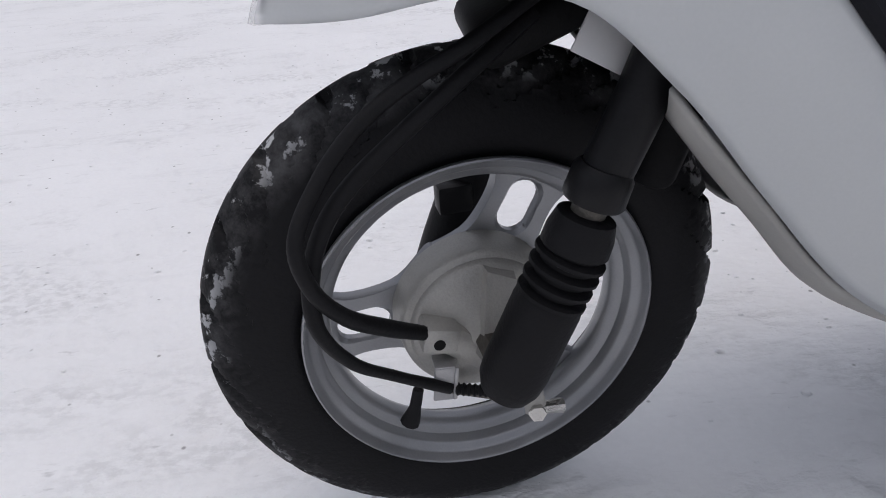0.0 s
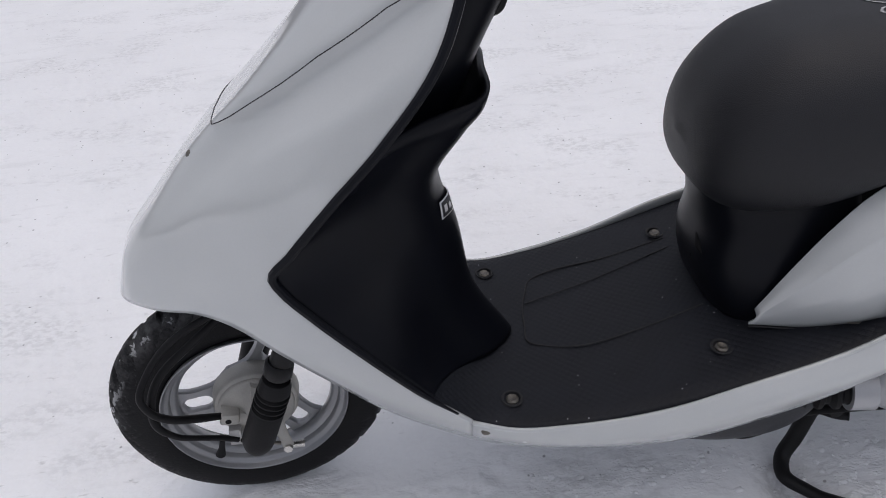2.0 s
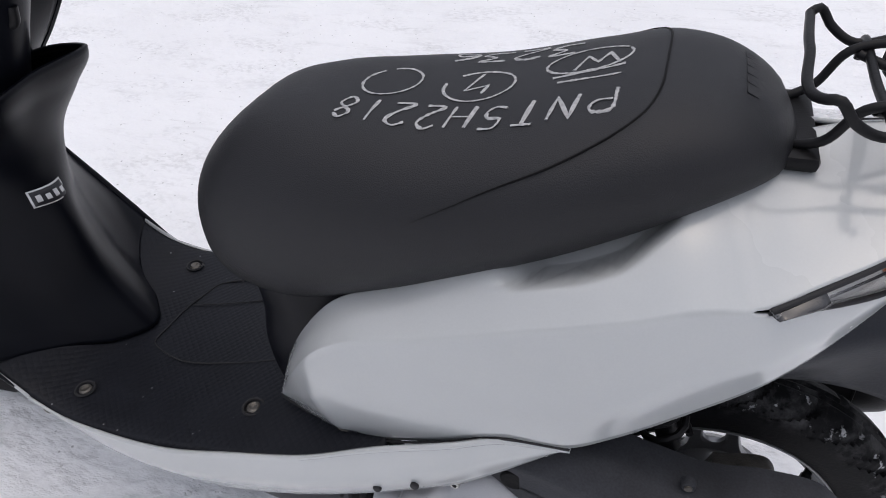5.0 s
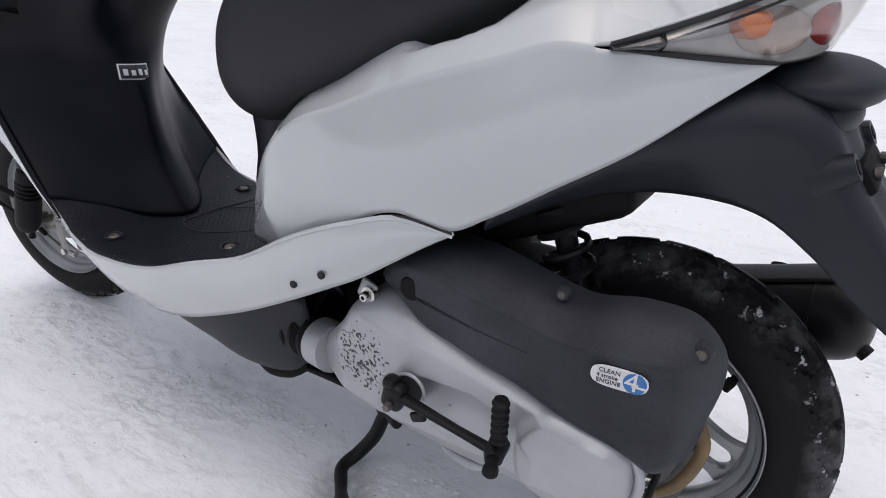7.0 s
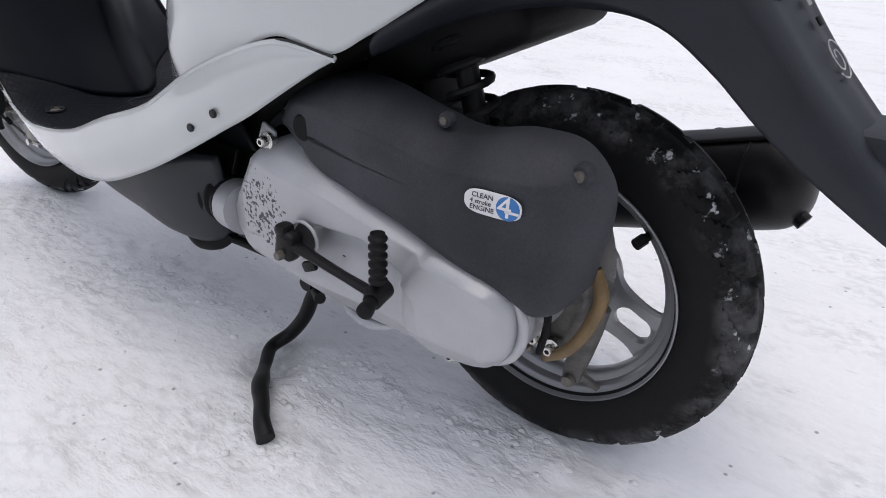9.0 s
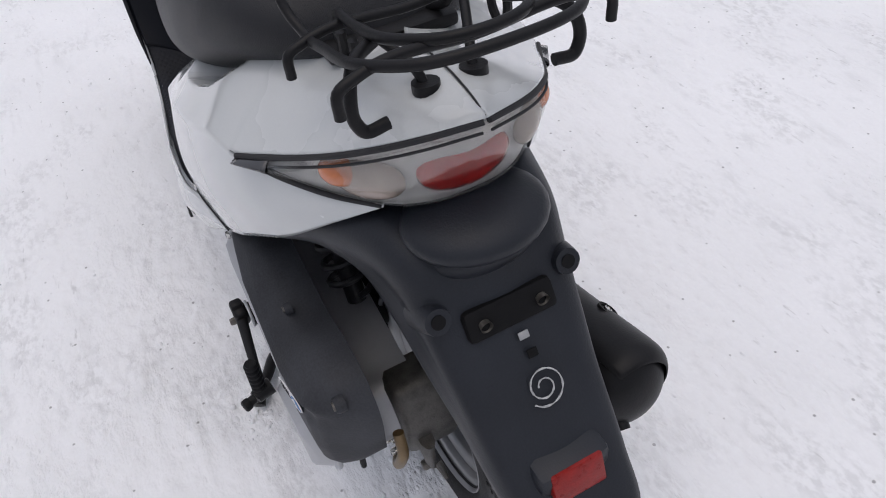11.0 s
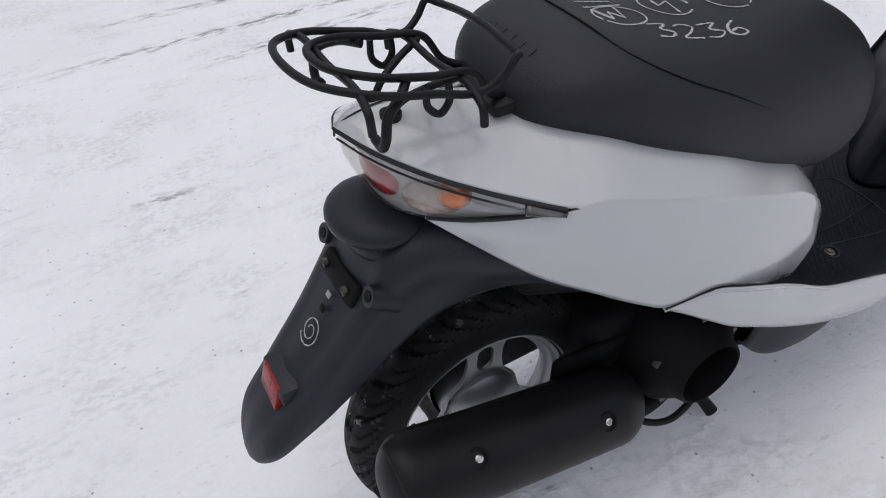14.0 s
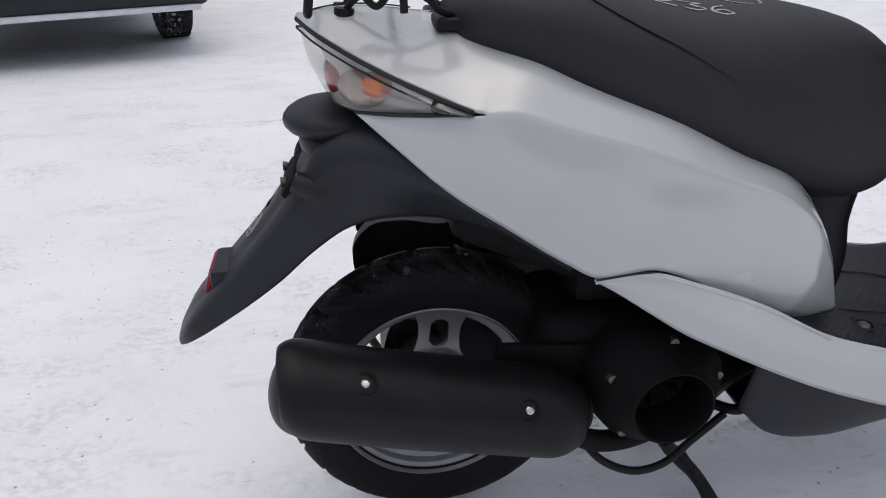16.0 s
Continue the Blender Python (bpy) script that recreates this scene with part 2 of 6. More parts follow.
def dotted_floor():
    """Moulded floor with rows of small raised studs and specks of blown snow."""
    n, l, b = nodes_of(FLOOR)
    tc = n.new("ShaderNodeTexCoord")
    vor = n.new("ShaderNodeTexVoronoi")
    vor.inputs["Scale"].default_value = 125
    vor.inputs["Randomness"].default_value = 0.0
    mp = n.new("ShaderNodeMapping")
    mp.inputs["Rotation"].default_value = (0, 0, 0.785)
    l.new(tc.outputs["Object"], mp.inputs["Vector"])
    l.new(mp.outputs[0], vor.inputs["Vector"])
    bp = n.new("ShaderNodeBump")
    bp.inputs["Strength"].default_value = 0.5
    bp.inputs["Distance"].default_value = 0.002
    bp.invert = True
    l.new(vor.outputs["Distance"], bp.inputs["Height"])
    l.new(b.inputs["Normal"].links[0].from_socket, bp.inputs["Normal"])
    l.new(bp.outputs[0], b.inputs["Normal"])
    fl = n.new("ShaderNodeTexVoronoi")
    fl.inputs["Scale"].default_value = 70
    l.new(tc.outputs["Object"], fl.inputs["Vector"])
    cut = n.new("ShaderNodeMapRange")
    cut.inputs["From Min"].default_value = 0.085
    cut.inputs["From Max"].default_value = 0.06
    l.new(fl.outputs["Distance"], cut.inputs["Value"])
    big = n.new("ShaderNodeTexNoise")
    big.inputs["Scale"].default_value = 16
    l.new(tc.outputs["Object"], big.inputs["Vector"])
    gate = n.new("ShaderNodeMapRange")
    gate.inputs["From Min"].default_value = 0.55
    gate.inputs["From Max"].default_value = 0.62
    l.new(big.outputs["Fac"], gate.inputs["Value"])
    both = n.new("ShaderNodeMath")
    both.operation = "MULTIPLY"
    l.new(cut.outputs[0], both.inputs[0])
    l.new(gate.outputs[0], both.inputs[1])
    mix = n.new("ShaderNodeMix")
    mix.data_type = "RGBA"
    l.new(both.outputs[0], mix.inputs["Factor"])
    l.new(b.inputs["Base Color"].links[0].from_socket, mix.inputs["A"])
    mix.inputs["B"].default_value = (0.35, 0.35, 0.36, 1)
    l.new(mix.outputs["Result"], b.inputs["Base Color"])


dotted_floor()


def snow_material():
    m = bpy.data.materials.new("trodden_snow")
    m.use_nodes = True
    n, l, b = nodes_of(m)
    b.inputs["Roughness"].default_value = 0.75
    b.inputs["Specular IOR Level"].default_value = 0.25
    tc = n.new("ShaderNodeTexCoord")

    def noise_of(scale, detail, stretch=None, rot=0.0, rough=0.55):
        t = n.new("ShaderNodeTexNoise")
        t.inputs["Scale"].default_value = scale
        t.inputs["Detail"].default_value = detail
        t.inputs["Roughness"].default_value = rough
        if stretch:
            mp = n.new("ShaderNodeMapping")
            mp.inputs["Rotation"].default_value = (0, 0, radians(rot))
            mp.inputs["Scale"].default_value = stretch
            l.new(tc.outputs["Object"], mp.inputs["Vector"])
            l.new(mp.outputs[0], t.inputs["Vector"])
        else:
            l.new(tc.outputs["Object"], t.inputs["Vector"])
        return t

    def ramp(src, lo, hi, a, z):
        r = n.new("ShaderNodeMapRange")
        r.inputs["From Min"].default_value = lo
        r.inputs["From Max"].default_value = hi
        r.inputs["To Min"].default_value = a
        r.inputs["To Max"].default_value = z
        l.new(src, r.inputs["Value"])
        return r.outputs[0]

    def times(a, c):
        t = n.new("ShaderNodeMath")
        t.operation = "MULTIPLY"
        l.new(a, t.inputs[0])
        l.new(c, t.inputs[1])
        return t.outputs[0]

    def add2(a, c):
        t = n.new("ShaderNodeMath")
        t.operation = "ADD"
        l.new(a, t.inputs[0])
        l.new(c, t.inputs[1])
        return t.outputs[0]

    # broad grey drifts, streaks along the way that cars pass, thin scuffs and dark grit
    broad = ramp(noise_of(1.6, 4).outputs["Fac"], 0.3, 0.75, 1.03, 0.96)
    streak = ramp(noise_of(9, 6, (0.35, 1.6, 1), 12, 0.6).outputs["Fac"], 0.58, 0.74, 1.0, 0.90)
    scuff = ramp(noise_of(46, 5, (0.4, 1.5, 1), 4, 0.6).outputs["Fac"], 0.64, 0.74, 1.0, 0.78)
    fine = ramp(noise_of(130, 4).outputs["Fac"], 0.3, 0.7, 0.985, 1.015)
    grit = n.new("ShaderNodeTexVoronoi")
    grit.inputs["Scale"].default_value = 26
    l.new(tc.outputs["Object"], grit.inputs["Vector"])
    dots = ramp(grit.outputs["Distance"], 0.05, 0.085, 0.0, 1.0)
    gate = ramp(noise_of(7, 3).outputs["Fac"], 0.50, 0.60, 1.0, 0.0)
    spare = n.new("ShaderNodeMath")
    spare.operation = "MAXIMUM"
    l.new(dots, spare.inputs[0])
    l.new(gate, spare.inputs[1])
    grit_cell = n.new("ShaderNodeSeparateXYZ")
    l.new(grit.outputs["Color"], grit_cell.inputs[0])
    rare = n.new("ShaderNodeMath")
    rare.operation = "MAXIMUM"
    l.new(spare.outputs[0], rare.inputs[0])
    l.new(ramp(grit_cell.outputs["Y"], 0.84, 0.90, 1.0, 0.0), rare.inputs[1])
    grime = ramp(rare.outputs[0], 0, 1, 0.50, 1.0)
    # dark slush in two wheel tracks that pass behind the scooter
    track = None
    for px, py, turn, wide, long in ((0.80, -2.15, 0, 0.050, 1.15), (0.75, -1.93, -6, 0.055, 0.50), (0.95, -2.47, 3, 0.045, 0.60), (-0.05, -1.70, -30, 0.05, 0.30), (1.47, -1.15, 8, 0.035, 0.09), (0.09, -1.18, -20, 0.04, 0.25)):
        mp = n.new("ShaderNodeMapping")
        mp.vector_type = "TEXTURE"
        mp.inputs["Location"].default_value = (px, py, 0)
        mp.inputs["Rotation"].default_value = (0, 0, radians(-turn))
        l.new(tc.outputs["Object"], mp.inputs["Vector"])
        sep = n.new("ShaderNodeSeparateXYZ")
        l.new(mp.outputs[0], sep.inputs[0])
        ab = n.new("ShaderNodeMath")
        ab.operation = "ABSOLUTE"
        l.new(sep.outputs["Y"], ab.inputs[0])
        ax = n.new("ShaderNodeMath")
        ax.operation = "ABSOLUTE"
        l.new(sep.outputs["X"], ax.inputs[0])
        band = times(ramp(ab.outputs[0], 0, wide, 1, 0), ramp(ax.outputs[0], long * 0.35, long, 1, 0))
        track = band if track is None else add2(track, band)
    broken = ramp(noise_of(24, 7, (0.5, 1.4, 1), 10, 0.65).outputs["Fac"], 0.47, 0.60, 0.0, 1.0)
    slush = ramp(times(track, broken), 0, 0.8, 1.0, 0.35)
    # kicked-up patches, the shade of their small lumps put into the tone, and pin-prick dirt
    patch = ramp(noise_of(4.2, 5, (0.7, 1.2, 1), 15, 0.6).outputs["Fac"], 0.50, 0.61, 0.0, 1.0)
    lumps = ramp(noise_of(62, 5, (0.75, 1.2, 1), 10, 0.62).outputs["Fac"], 0.40, 0.56, 1.0, 0.0)
    lump_shade = ramp(times(patch, lumps), 0, 1, 1.0, 0.86)
    pins = n.new("ShaderNodeTexVoronoi")
    pins.inputs["Scale"].default_value = 60
    l.new(tc.outputs["Object"], pins.inputs["Vector"])
    pin_cell = n.new("ShaderNodeSeparateXYZ")
    l.new(pins.outputs["Color"], pin_cell.inputs[0])
    pin_few = ramp(pin_cell.outputs["X"], 0.935, 0.95, 0.0, 1.0)
    pin_dot = times(ramp(pins.outputs["Distance"], 0.10, 0.20, 1.0, 0.0), pin_few)
    dirt = ramp(pin_dot, 0, 1, 1.0, 0.45)
    tone = times(times(times(times(broad, streak), times(scuff, fine)), grime), slush)
    tone = times(times(tone, lump_shade), dirt)
    # greyer, darker snow round the stand's leg
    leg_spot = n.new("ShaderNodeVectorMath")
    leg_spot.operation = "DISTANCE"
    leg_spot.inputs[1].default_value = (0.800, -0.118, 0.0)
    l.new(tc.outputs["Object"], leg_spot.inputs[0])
    leg_grey = times(ramp(leg_spot.outputs["Value"], 0.012, 0.060, 1.0, 0.0), ramp(noise_of(70, 5).outputs["Fac"], 0.36, 0.58, 0.25, 1.0))
    tone = times(tone, ramp(leg_grey, 0, 1, 1.0, 0.45))
    mul = n.new("ShaderNodeVectorMath")
    mul.operation = "SCALE"
    mul.inputs[0].default_value = (0.850, 0.863, 0.880)
    l.new(tone, mul.inputs["Scale"])
    l.new(mul.outputs[0], b.inputs["Base Color"])
    h1, h2 = noise_of(48, 5, None, 0, 0.5), noise_of(9, 5, (0.7, 1.2, 1), 8, 0.5)
    # trodden dents and small clods, thicker in the kicked-up patches
    dents = times(ramp(noise_of(19, 5, (0.65, 1.25, 1), 12, 0.55).outputs["Fac"], 0.44, 0.66, 0.0, 1.0), ramp(noise_of(3.1, 4).outputs["Fac"], 0.40, 0.62, 0.10, 1.0))
    s = n.new("ShaderNodeMath")
    s.operation = "MULTIPLY_ADD"
    l.new(h1.outputs["Fac"], s.inputs[0])
    s.inputs[1].default_value = 0.19
    l.new(h2.outputs["Fac"], s.inputs[2])
    rough = n.new("ShaderNodeMath")
    rough.operation = "MULTIPLY_ADD"
    l.new(dents, rough.inputs[0])
    rough.inputs[1].default_value = 0.34
    l.new(s.outputs[0], rough.inputs[2])
    bp = n.new("ShaderNodeBump")
    bp.inputs["Strength"].default_value = 0.5
    bp.inputs["Distance"].default_value = 0.026
    l.new(rough.outputs[0], bp.inputs["Height"])
    l.new(bp.outputs[0], b.inputs["Normal"])
    return m


SNOW = snow_material()


# ---------------------------------------------------------------- mesh helpers
def spline(pts, n, knots=None):
    """A smooth line through the points: n points evenly spread over its chords, or at the given knot numbers."""
    p = np.array(pts, float)
    if len(p) < 2:
        return np.repeat(p, n, 0)
    d = np.maximum(np.linalg.norm(np.diff(p, axis=0), axis=1), 1e-6)
    s = np.concatenate([[0], np.cumsum(d)])
    v = np.diff(p, axis=0) / d[:, None]
    t = np.empty_like(p)
    t[0], t[-1] = v[0], v[-1]
    if len(p) > 2:
        w = (d[:-1] / (d[:-1] + d[1:]))[:, None]
        t[1:-1] = v[:-1] * (1 - w) + v[1:] * w
    q = np.linspace(0, s[-1], n) if knots is None else np.interp(knots, np.arange(len(p)), s)
    i = np.clip(np.searchsorted(s, q, side="right") - 1, 0, len(d) - 1)
    h = d[i][:, None]
    u = ((q - s[i]) / d[i])[:, None]
    return ((2 * u**3 - 3 * u**2 + 1) * p[i] + (u**3 - 2 * u**2 + u) * h * t[i]
            + (-2 * u**3 + 3 * u**2) * p[i + 1] + (u**3 - u**2) * h * t[i + 1])


def surf(rails, nu, nv):
    a = np.array([spline(r, nu) for r in rails])
    return np.array([spline(a[:, j], nv) for j in range(nu)])


def whole(half):
    """A rail from the left edge to the middle, carried on to the right edge."""
    return list(half) + [(x, -y, z) for x, y, z in reversed(half[:-1])]


def uneven(half, near=1.32, mid=1.48):
    """As whole(), with the middle of the right half set wider out."""
    p = list(half)
    return p + [(p[3][0], -p[3][1] * mid, p[3][2]), (p[2][0], -p[2][1] * near, p[2][2]), (p[1][0], -p[1][1], p[1][2]), (p[0][0], -p[0][1], p[0][2])]


def grid(g, close_u=False, close_v=False, bm=None):
    bm = bm or bmesh.new()
    nu, nv = g.shape[:2]
    vs = [[bm.verts.new(g[i, j]) for j in range(nv)] for i in range(nu)]
    for i in range(nu if close_u else nu - 1):
        for j in range(nv if close_v else nv - 1):
            a, b = (i + 1) % nu, (j + 1) % nv
            try:
                bm.faces.new((vs[i][j], vs[a][j], vs[a][b], vs[i][b]))
            except ValueError:
                pass
    return bm


def flip_y(g):
    return g[:, ::-1] * np.array([1, -1, 1])


def tube(pts, r, n=10, res=None, bm=None, smooth=True, flat=1.0):
    """A round bar along a line; r may be one radius for each point."""
    p = spline(pts, res or max(8, 6 * len(pts))) if smooth else np.array(pts, float)
    rad = np.full(len(p), r) if np.isscalar(r) else np.interp(np.linspace(0, 1, len(p)), np.linspace(0, 1, len(r)), r)
    bm = bm or bmesh.new()
    t = np.gradient(p, axis=0)
    t /= np.linalg.norm(t, axis=1)[:, None] + 1e-9
    up = np.array([0.0, 0, 1]) if abs(t[0][2]) < 0.9 else np.array([0.0, 1, 0])
    rings = []
    for i in range(len(p)):
        a = np.cross(t[i], up)
        a /= np.linalg.norm(a) + 1e-9
        up = np.cross(a, t[i])
        rings.append([bm.verts.new(p[i] + rad[i] * (math.cos(k) * a + flat * math.sin(k) * up)) for k in np.linspace(0, 2 * math.pi, n, endpoint=False)])
    for x, y in zip(rings, rings[1:]):
        for k in range(n):
            bm.faces.new((x[k], x[(k + 1) % n], y[(k + 1) % n], y[k]))
    bm.faces.new(rings[0][::-1])
    bm.faces.new(rings[-1])
    return bm


def lathe(profile, n=48, axis="y", bm=None):
    """Turned round the local axis: pairs of radius and place along it."""
    g = []
    for k in range(n):
        a = 2 * math.pi * k / n
        c, s = math.cos(a), math.sin(a)
        if axis == "y":
            g.append([(r * c, h, r * s) for r, h in profile])
        else:
            g.append([(r * c, r * s, h) for r, h in profile])
    bm = grid(np.array(g), close_u=True, bm=bm)
    bmesh.ops.remove_doubles(bm, verts=bm.verts, dist=1e-5)
    return bm


def block(size, at=(0, 0, 0), bevel=0.004, seg=2, turn=None, bm=None):
    """A box with rounded edges."""
    b2 = bmesh.new()
    bmesh.ops.create_cube(b2, size=1)
    bmesh.ops.scale(b2, vec=size, verts=b2.verts)
    if bevel:
        bmesh.ops.bevel(b2, geom=b2.edges[:], offset=bevel, segments=seg, affect="EDGES", profile=0.5)
    m = Matrix.Translation(at) @ (turn.to_4x4() if turn is not None else Matrix.Identity(4))
    bmesh.ops.transform(b2, matrix=m, verts=b2.verts)
    return join(bm, b2)


def join(bm, other):
    if bm is None:
        return other
    tmp = bpy.data.meshes.new("tmp")
    other.to_mesh(tmp)
    bm.from_mesh(tmp)
    bpy.data.meshes.remove(tmp)
    other.free()
    return bm


def pillow(outline, back, face, edge=0.012, bm=None, dense=96, rings_in=14):
    """A moulded cover: a side outline in x and z, from y = back out to face(x, z), with rolled edges."""
    o = spline([(x, 0, z) for x, z in outline] + [(outline[0][0], 0, outline[0][1])], dense + 1)[:-1]
    mid = o.mean(0)
    t = np.roll(o, -1, 0) - np.roll(o, 1, 0)
    nrm = np.stack([t[:, 2], np.zeros(len(t)), -t[:, 0]], 1)
    nrm /= np.linalg.norm(nrm, axis=1)[:, None] + 1e-9
    if ((o - mid) * nrm).sum() < 0:
        nrm = -nrm
    rings = []
    for inset, drop in ((0, None), (0, edge), (0.30 * edge, 0.42 * edge), (edge, 0.0)):
        q = o - nrm * inset
        y = [back if drop is None else face(x, z) + (drop if back > face(x, z) else -drop) for x, _, z in q]
        rings.append(np.stack([q[:, 0], y, q[:, 2]], 1))
    inner = o - nrm * edge
    for k in np.linspace(0.97, 0.01, rings_in):
        q = mid + (inner - mid) * k
        rings.append(np.stack([q[:, 0], [face(x, z) for x, _, z in q], q[:, 2]], 1))
    return grid(np.array(rings), close_v=True, bm=bm)


def part(name, bm, material, parent, label="", thick=0.0, at=None, sharp=40, kind=""):
    bmesh.ops.remove_doubles(bm, verts=bm.verts, dist=2e-5)
    bmesh.ops.recalc_face_normals(bm, faces=bm.faces)
    me = bpy.data.meshes.new(name)
    bm.to_mesh(me)
    bm.free()
    me.materials.append(material)
    me.shade_smooth()
    me.set_sharp_from_angle(angle=radians(sharp))
    ob = new(name, me)
    ob.parent = parent
    if at is not None:
        ob.matrix_basis = at
    if thick:
        s = ob.modifiers.new("thickness", "SOLIDIFY")
        s.thickness = thick
        s.offset = 0
    tagged(ob, label, kind=kind)
    return ob


def thing(name, label, category, at=(0, 0, 0), group=""):
    e = new(name)
    e.location = at
    e.empty_display_size = 0.1
    return tagged(e, label, category, group)


def words(text, size, m, bm=None, align="CENTER"):
    """Flat lettering as a mesh, laid by the matrix m."""
    cu = bpy.data.curves.new("lettering", "FONT")
    cu.body, cu.size, cu.align_x, cu.align_y = text, size, align, "CENTER"
    cu.extrude = 0.0002
    ob = bpy.data.objects.new("lettering", cu)
    scene.collection.objects.link(ob)
    dg = bpy.context.evaluated_depsgraph_get()
    me = bpy.data.meshes.new_from_object(ob.evaluated_get(dg))
    b2 = bmesh.new()
    b2.from_mesh(me)
    bmesh.ops.transform(b2, matrix=m, verts=b2.verts)
    bpy.data.objects.remove(ob)
    bpy.data.meshes.remove(me)
    bpy.data.curves.remove(cu)
    return join(bm, b2)


# ---------------------------------------------------------------- ground
def ground_height(x, y):
    z = 0.010 * noise.noise((x * 1.3, y * 1.3, 0.3)) + 0.005 * noise.noise((x * 5, y * 7, 2.1)) + 0.0025 * noise.noise((x * 19, y * 23, 5.2))
    # pressed flat under the tyres, heaped a little round the stand's foot
    for cx, cy in ((0.0, 0.0), (1.18, 0.0)):
        d = math.hypot((x - cx) / 0.14, (y - cy) / 0.08)
        z = z * (1 - math.exp(-d * d)) + (0.011 if cx < 0.5 else 0.003) * math.exp(-d * d) + 0.004 * math.exp(-(d - 1.3) ** 2 * 3)
    # the scooter's own wheel track, broken into crumbs
    if 0.3 < x < 1.6 and abs(y) < 0.3:
        rough = math.exp(-((y + 0.06) / 0.05) ** 2)
        z += rough * (0.007 * noise.noise((x * 26, y * 26, 9.1)) + 0.006 * noise.noise((x * 60, y * 60, 3.3)))
    # broken crust in patches
    if -1.5 < x < 2.9 and abs(y) < 2.1:
        p = noise.noise((x * 2.6, y * 3.4, 7.7)) + 0.12
        if p > 0:
            z += min(1, p * 3.5) * (0.0055 * abs(noise.noise((x * 33, y * 38, 1.7))) + 0.0045 * noise.noise((x * 75, y * 80, 4.4)))
    z -= 0.024 * math.exp(-(((x - 0.805) / 0.036) ** 2 + ((y + 0.125) / 0.032) ** 2))
    z += 0.010 * math.exp(-(((x - 0.885) / 0.03) ** 2 + ((y + 0.150) / 0.05) ** 2))
    z += 0.008 * math.exp(-(((x - 0.99) / 0.06) ** 2 + ((y + 0.255) / 0.05) ** 2))
    return z - 0.004


def axis_steps(mid):
    near = np.arange(-2.0, 2.0001, 0.008)
    far = [2.0]
    while far[-1] < 900:
        far.append(far[-1] * 1.13 + 0.02)
    far = np.array(far[1:])
    return mid + np.concatenate([-far[::-1], near, far])


def build_ground():
    xs, ys = axis_steps(0.7), axis_steps(0.0)
    verts = [(x, y, ground_height(x, y) if abs(x) < 60 and abs(y) < 60 else 0.0) for x in xs for y in ys]
    ny = len(ys)
    faces = [(i * ny + j, (i + 1) * ny + j, (i + 1) * ny + j + 1, i * ny + j + 1) for i in range(len(xs) - 1) for j in range(ny - 1)]
    me = bpy.data.meshes.new("ground")
    me.from_pydata(verts, [], faces)
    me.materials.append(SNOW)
    me.shade_smooth()
    return tagged(new("ground", me), "trodden grey-white snow with grit and wheel tracks", "snow", kind="structure")


build_ground()


def build_backdrop():
    """A low unseen dark ring added round the yard, to darken the horizon in reflections."""
    rng = random.Random(3)
    n = 180
    tops = [4.6 + 1.6 * noise.noise((k * 0.21, 0.5, 0.2)) + rng.uniform(-0.5, 0.5) for k in range(n)]
    verts, faces = [], []
    for k in range(n):
        a = 2 * math.pi * k / n
        r = 36 + 2 * noise.noise((math.cos(a) * 3, math.sin(a) * 3, 4.0))
        verts += [(0.6 + r * math.cos(a), r * math.sin(a), -0.3), (0.6 + r * math.cos(a), r * math.sin(a), tops[k])]
    for k in range(n):
        q = (k + 1) % n
        faces.append((2 * k, 2 * q, 2 * q + 1, 2 * k + 1))
    me = bpy.data.meshes.new("backdrop")
    me.from_pydata(verts, [], faces)
    me.materials.append(DARK_RING)
    tagged(new("backdrop", me), "unseen dark ring added round the snowy yard for reflections", "trees", kind="structure")


build_backdrop()


# ---------------------------------------------------------------- the scooter
scooter = thing("motor_scooter", "pearl white motor scooter with black seat standing on snow", "scooter", (0.6, 0, 0))
BACK = Matrix.Translation((-0.6, 0, 0))


def sp(name, bm, material, parent=None, label="", thick=0.0, at=None, sharp=40):
    """A part of the scooter, or of one of its parts."""
    if parent is None:
        return part(name, bm, material, scooter, label, thick, BACK @ at if at is not None else BACK, sharp)
    return part(name, bm, material, parent, label, thick, at, sharp)


# ---- wheels
REAR_TYRE = [(0.134, 0.026), (0.143, 0.034), (0.156, 0.0385), (0.170, 0.0392), (0.182, 0.0383), (0.192, 0.0345), (0.199, 0.0275), (0.2045, 0.0185), (0.2072, 0.009), (0.2080, 0)]
FRONT_TYRE = [(0.1275, 0.024), (0.1340, 0.0300), (0.1460, 0.0335), (0.1570, 0.0338), (0.1690, 0.0322), (0.1800, 0.0283), (0.1890, 0.0222), (0.1960, 0.0140), (0.1997, 0.0065), (0.2005, 0)]


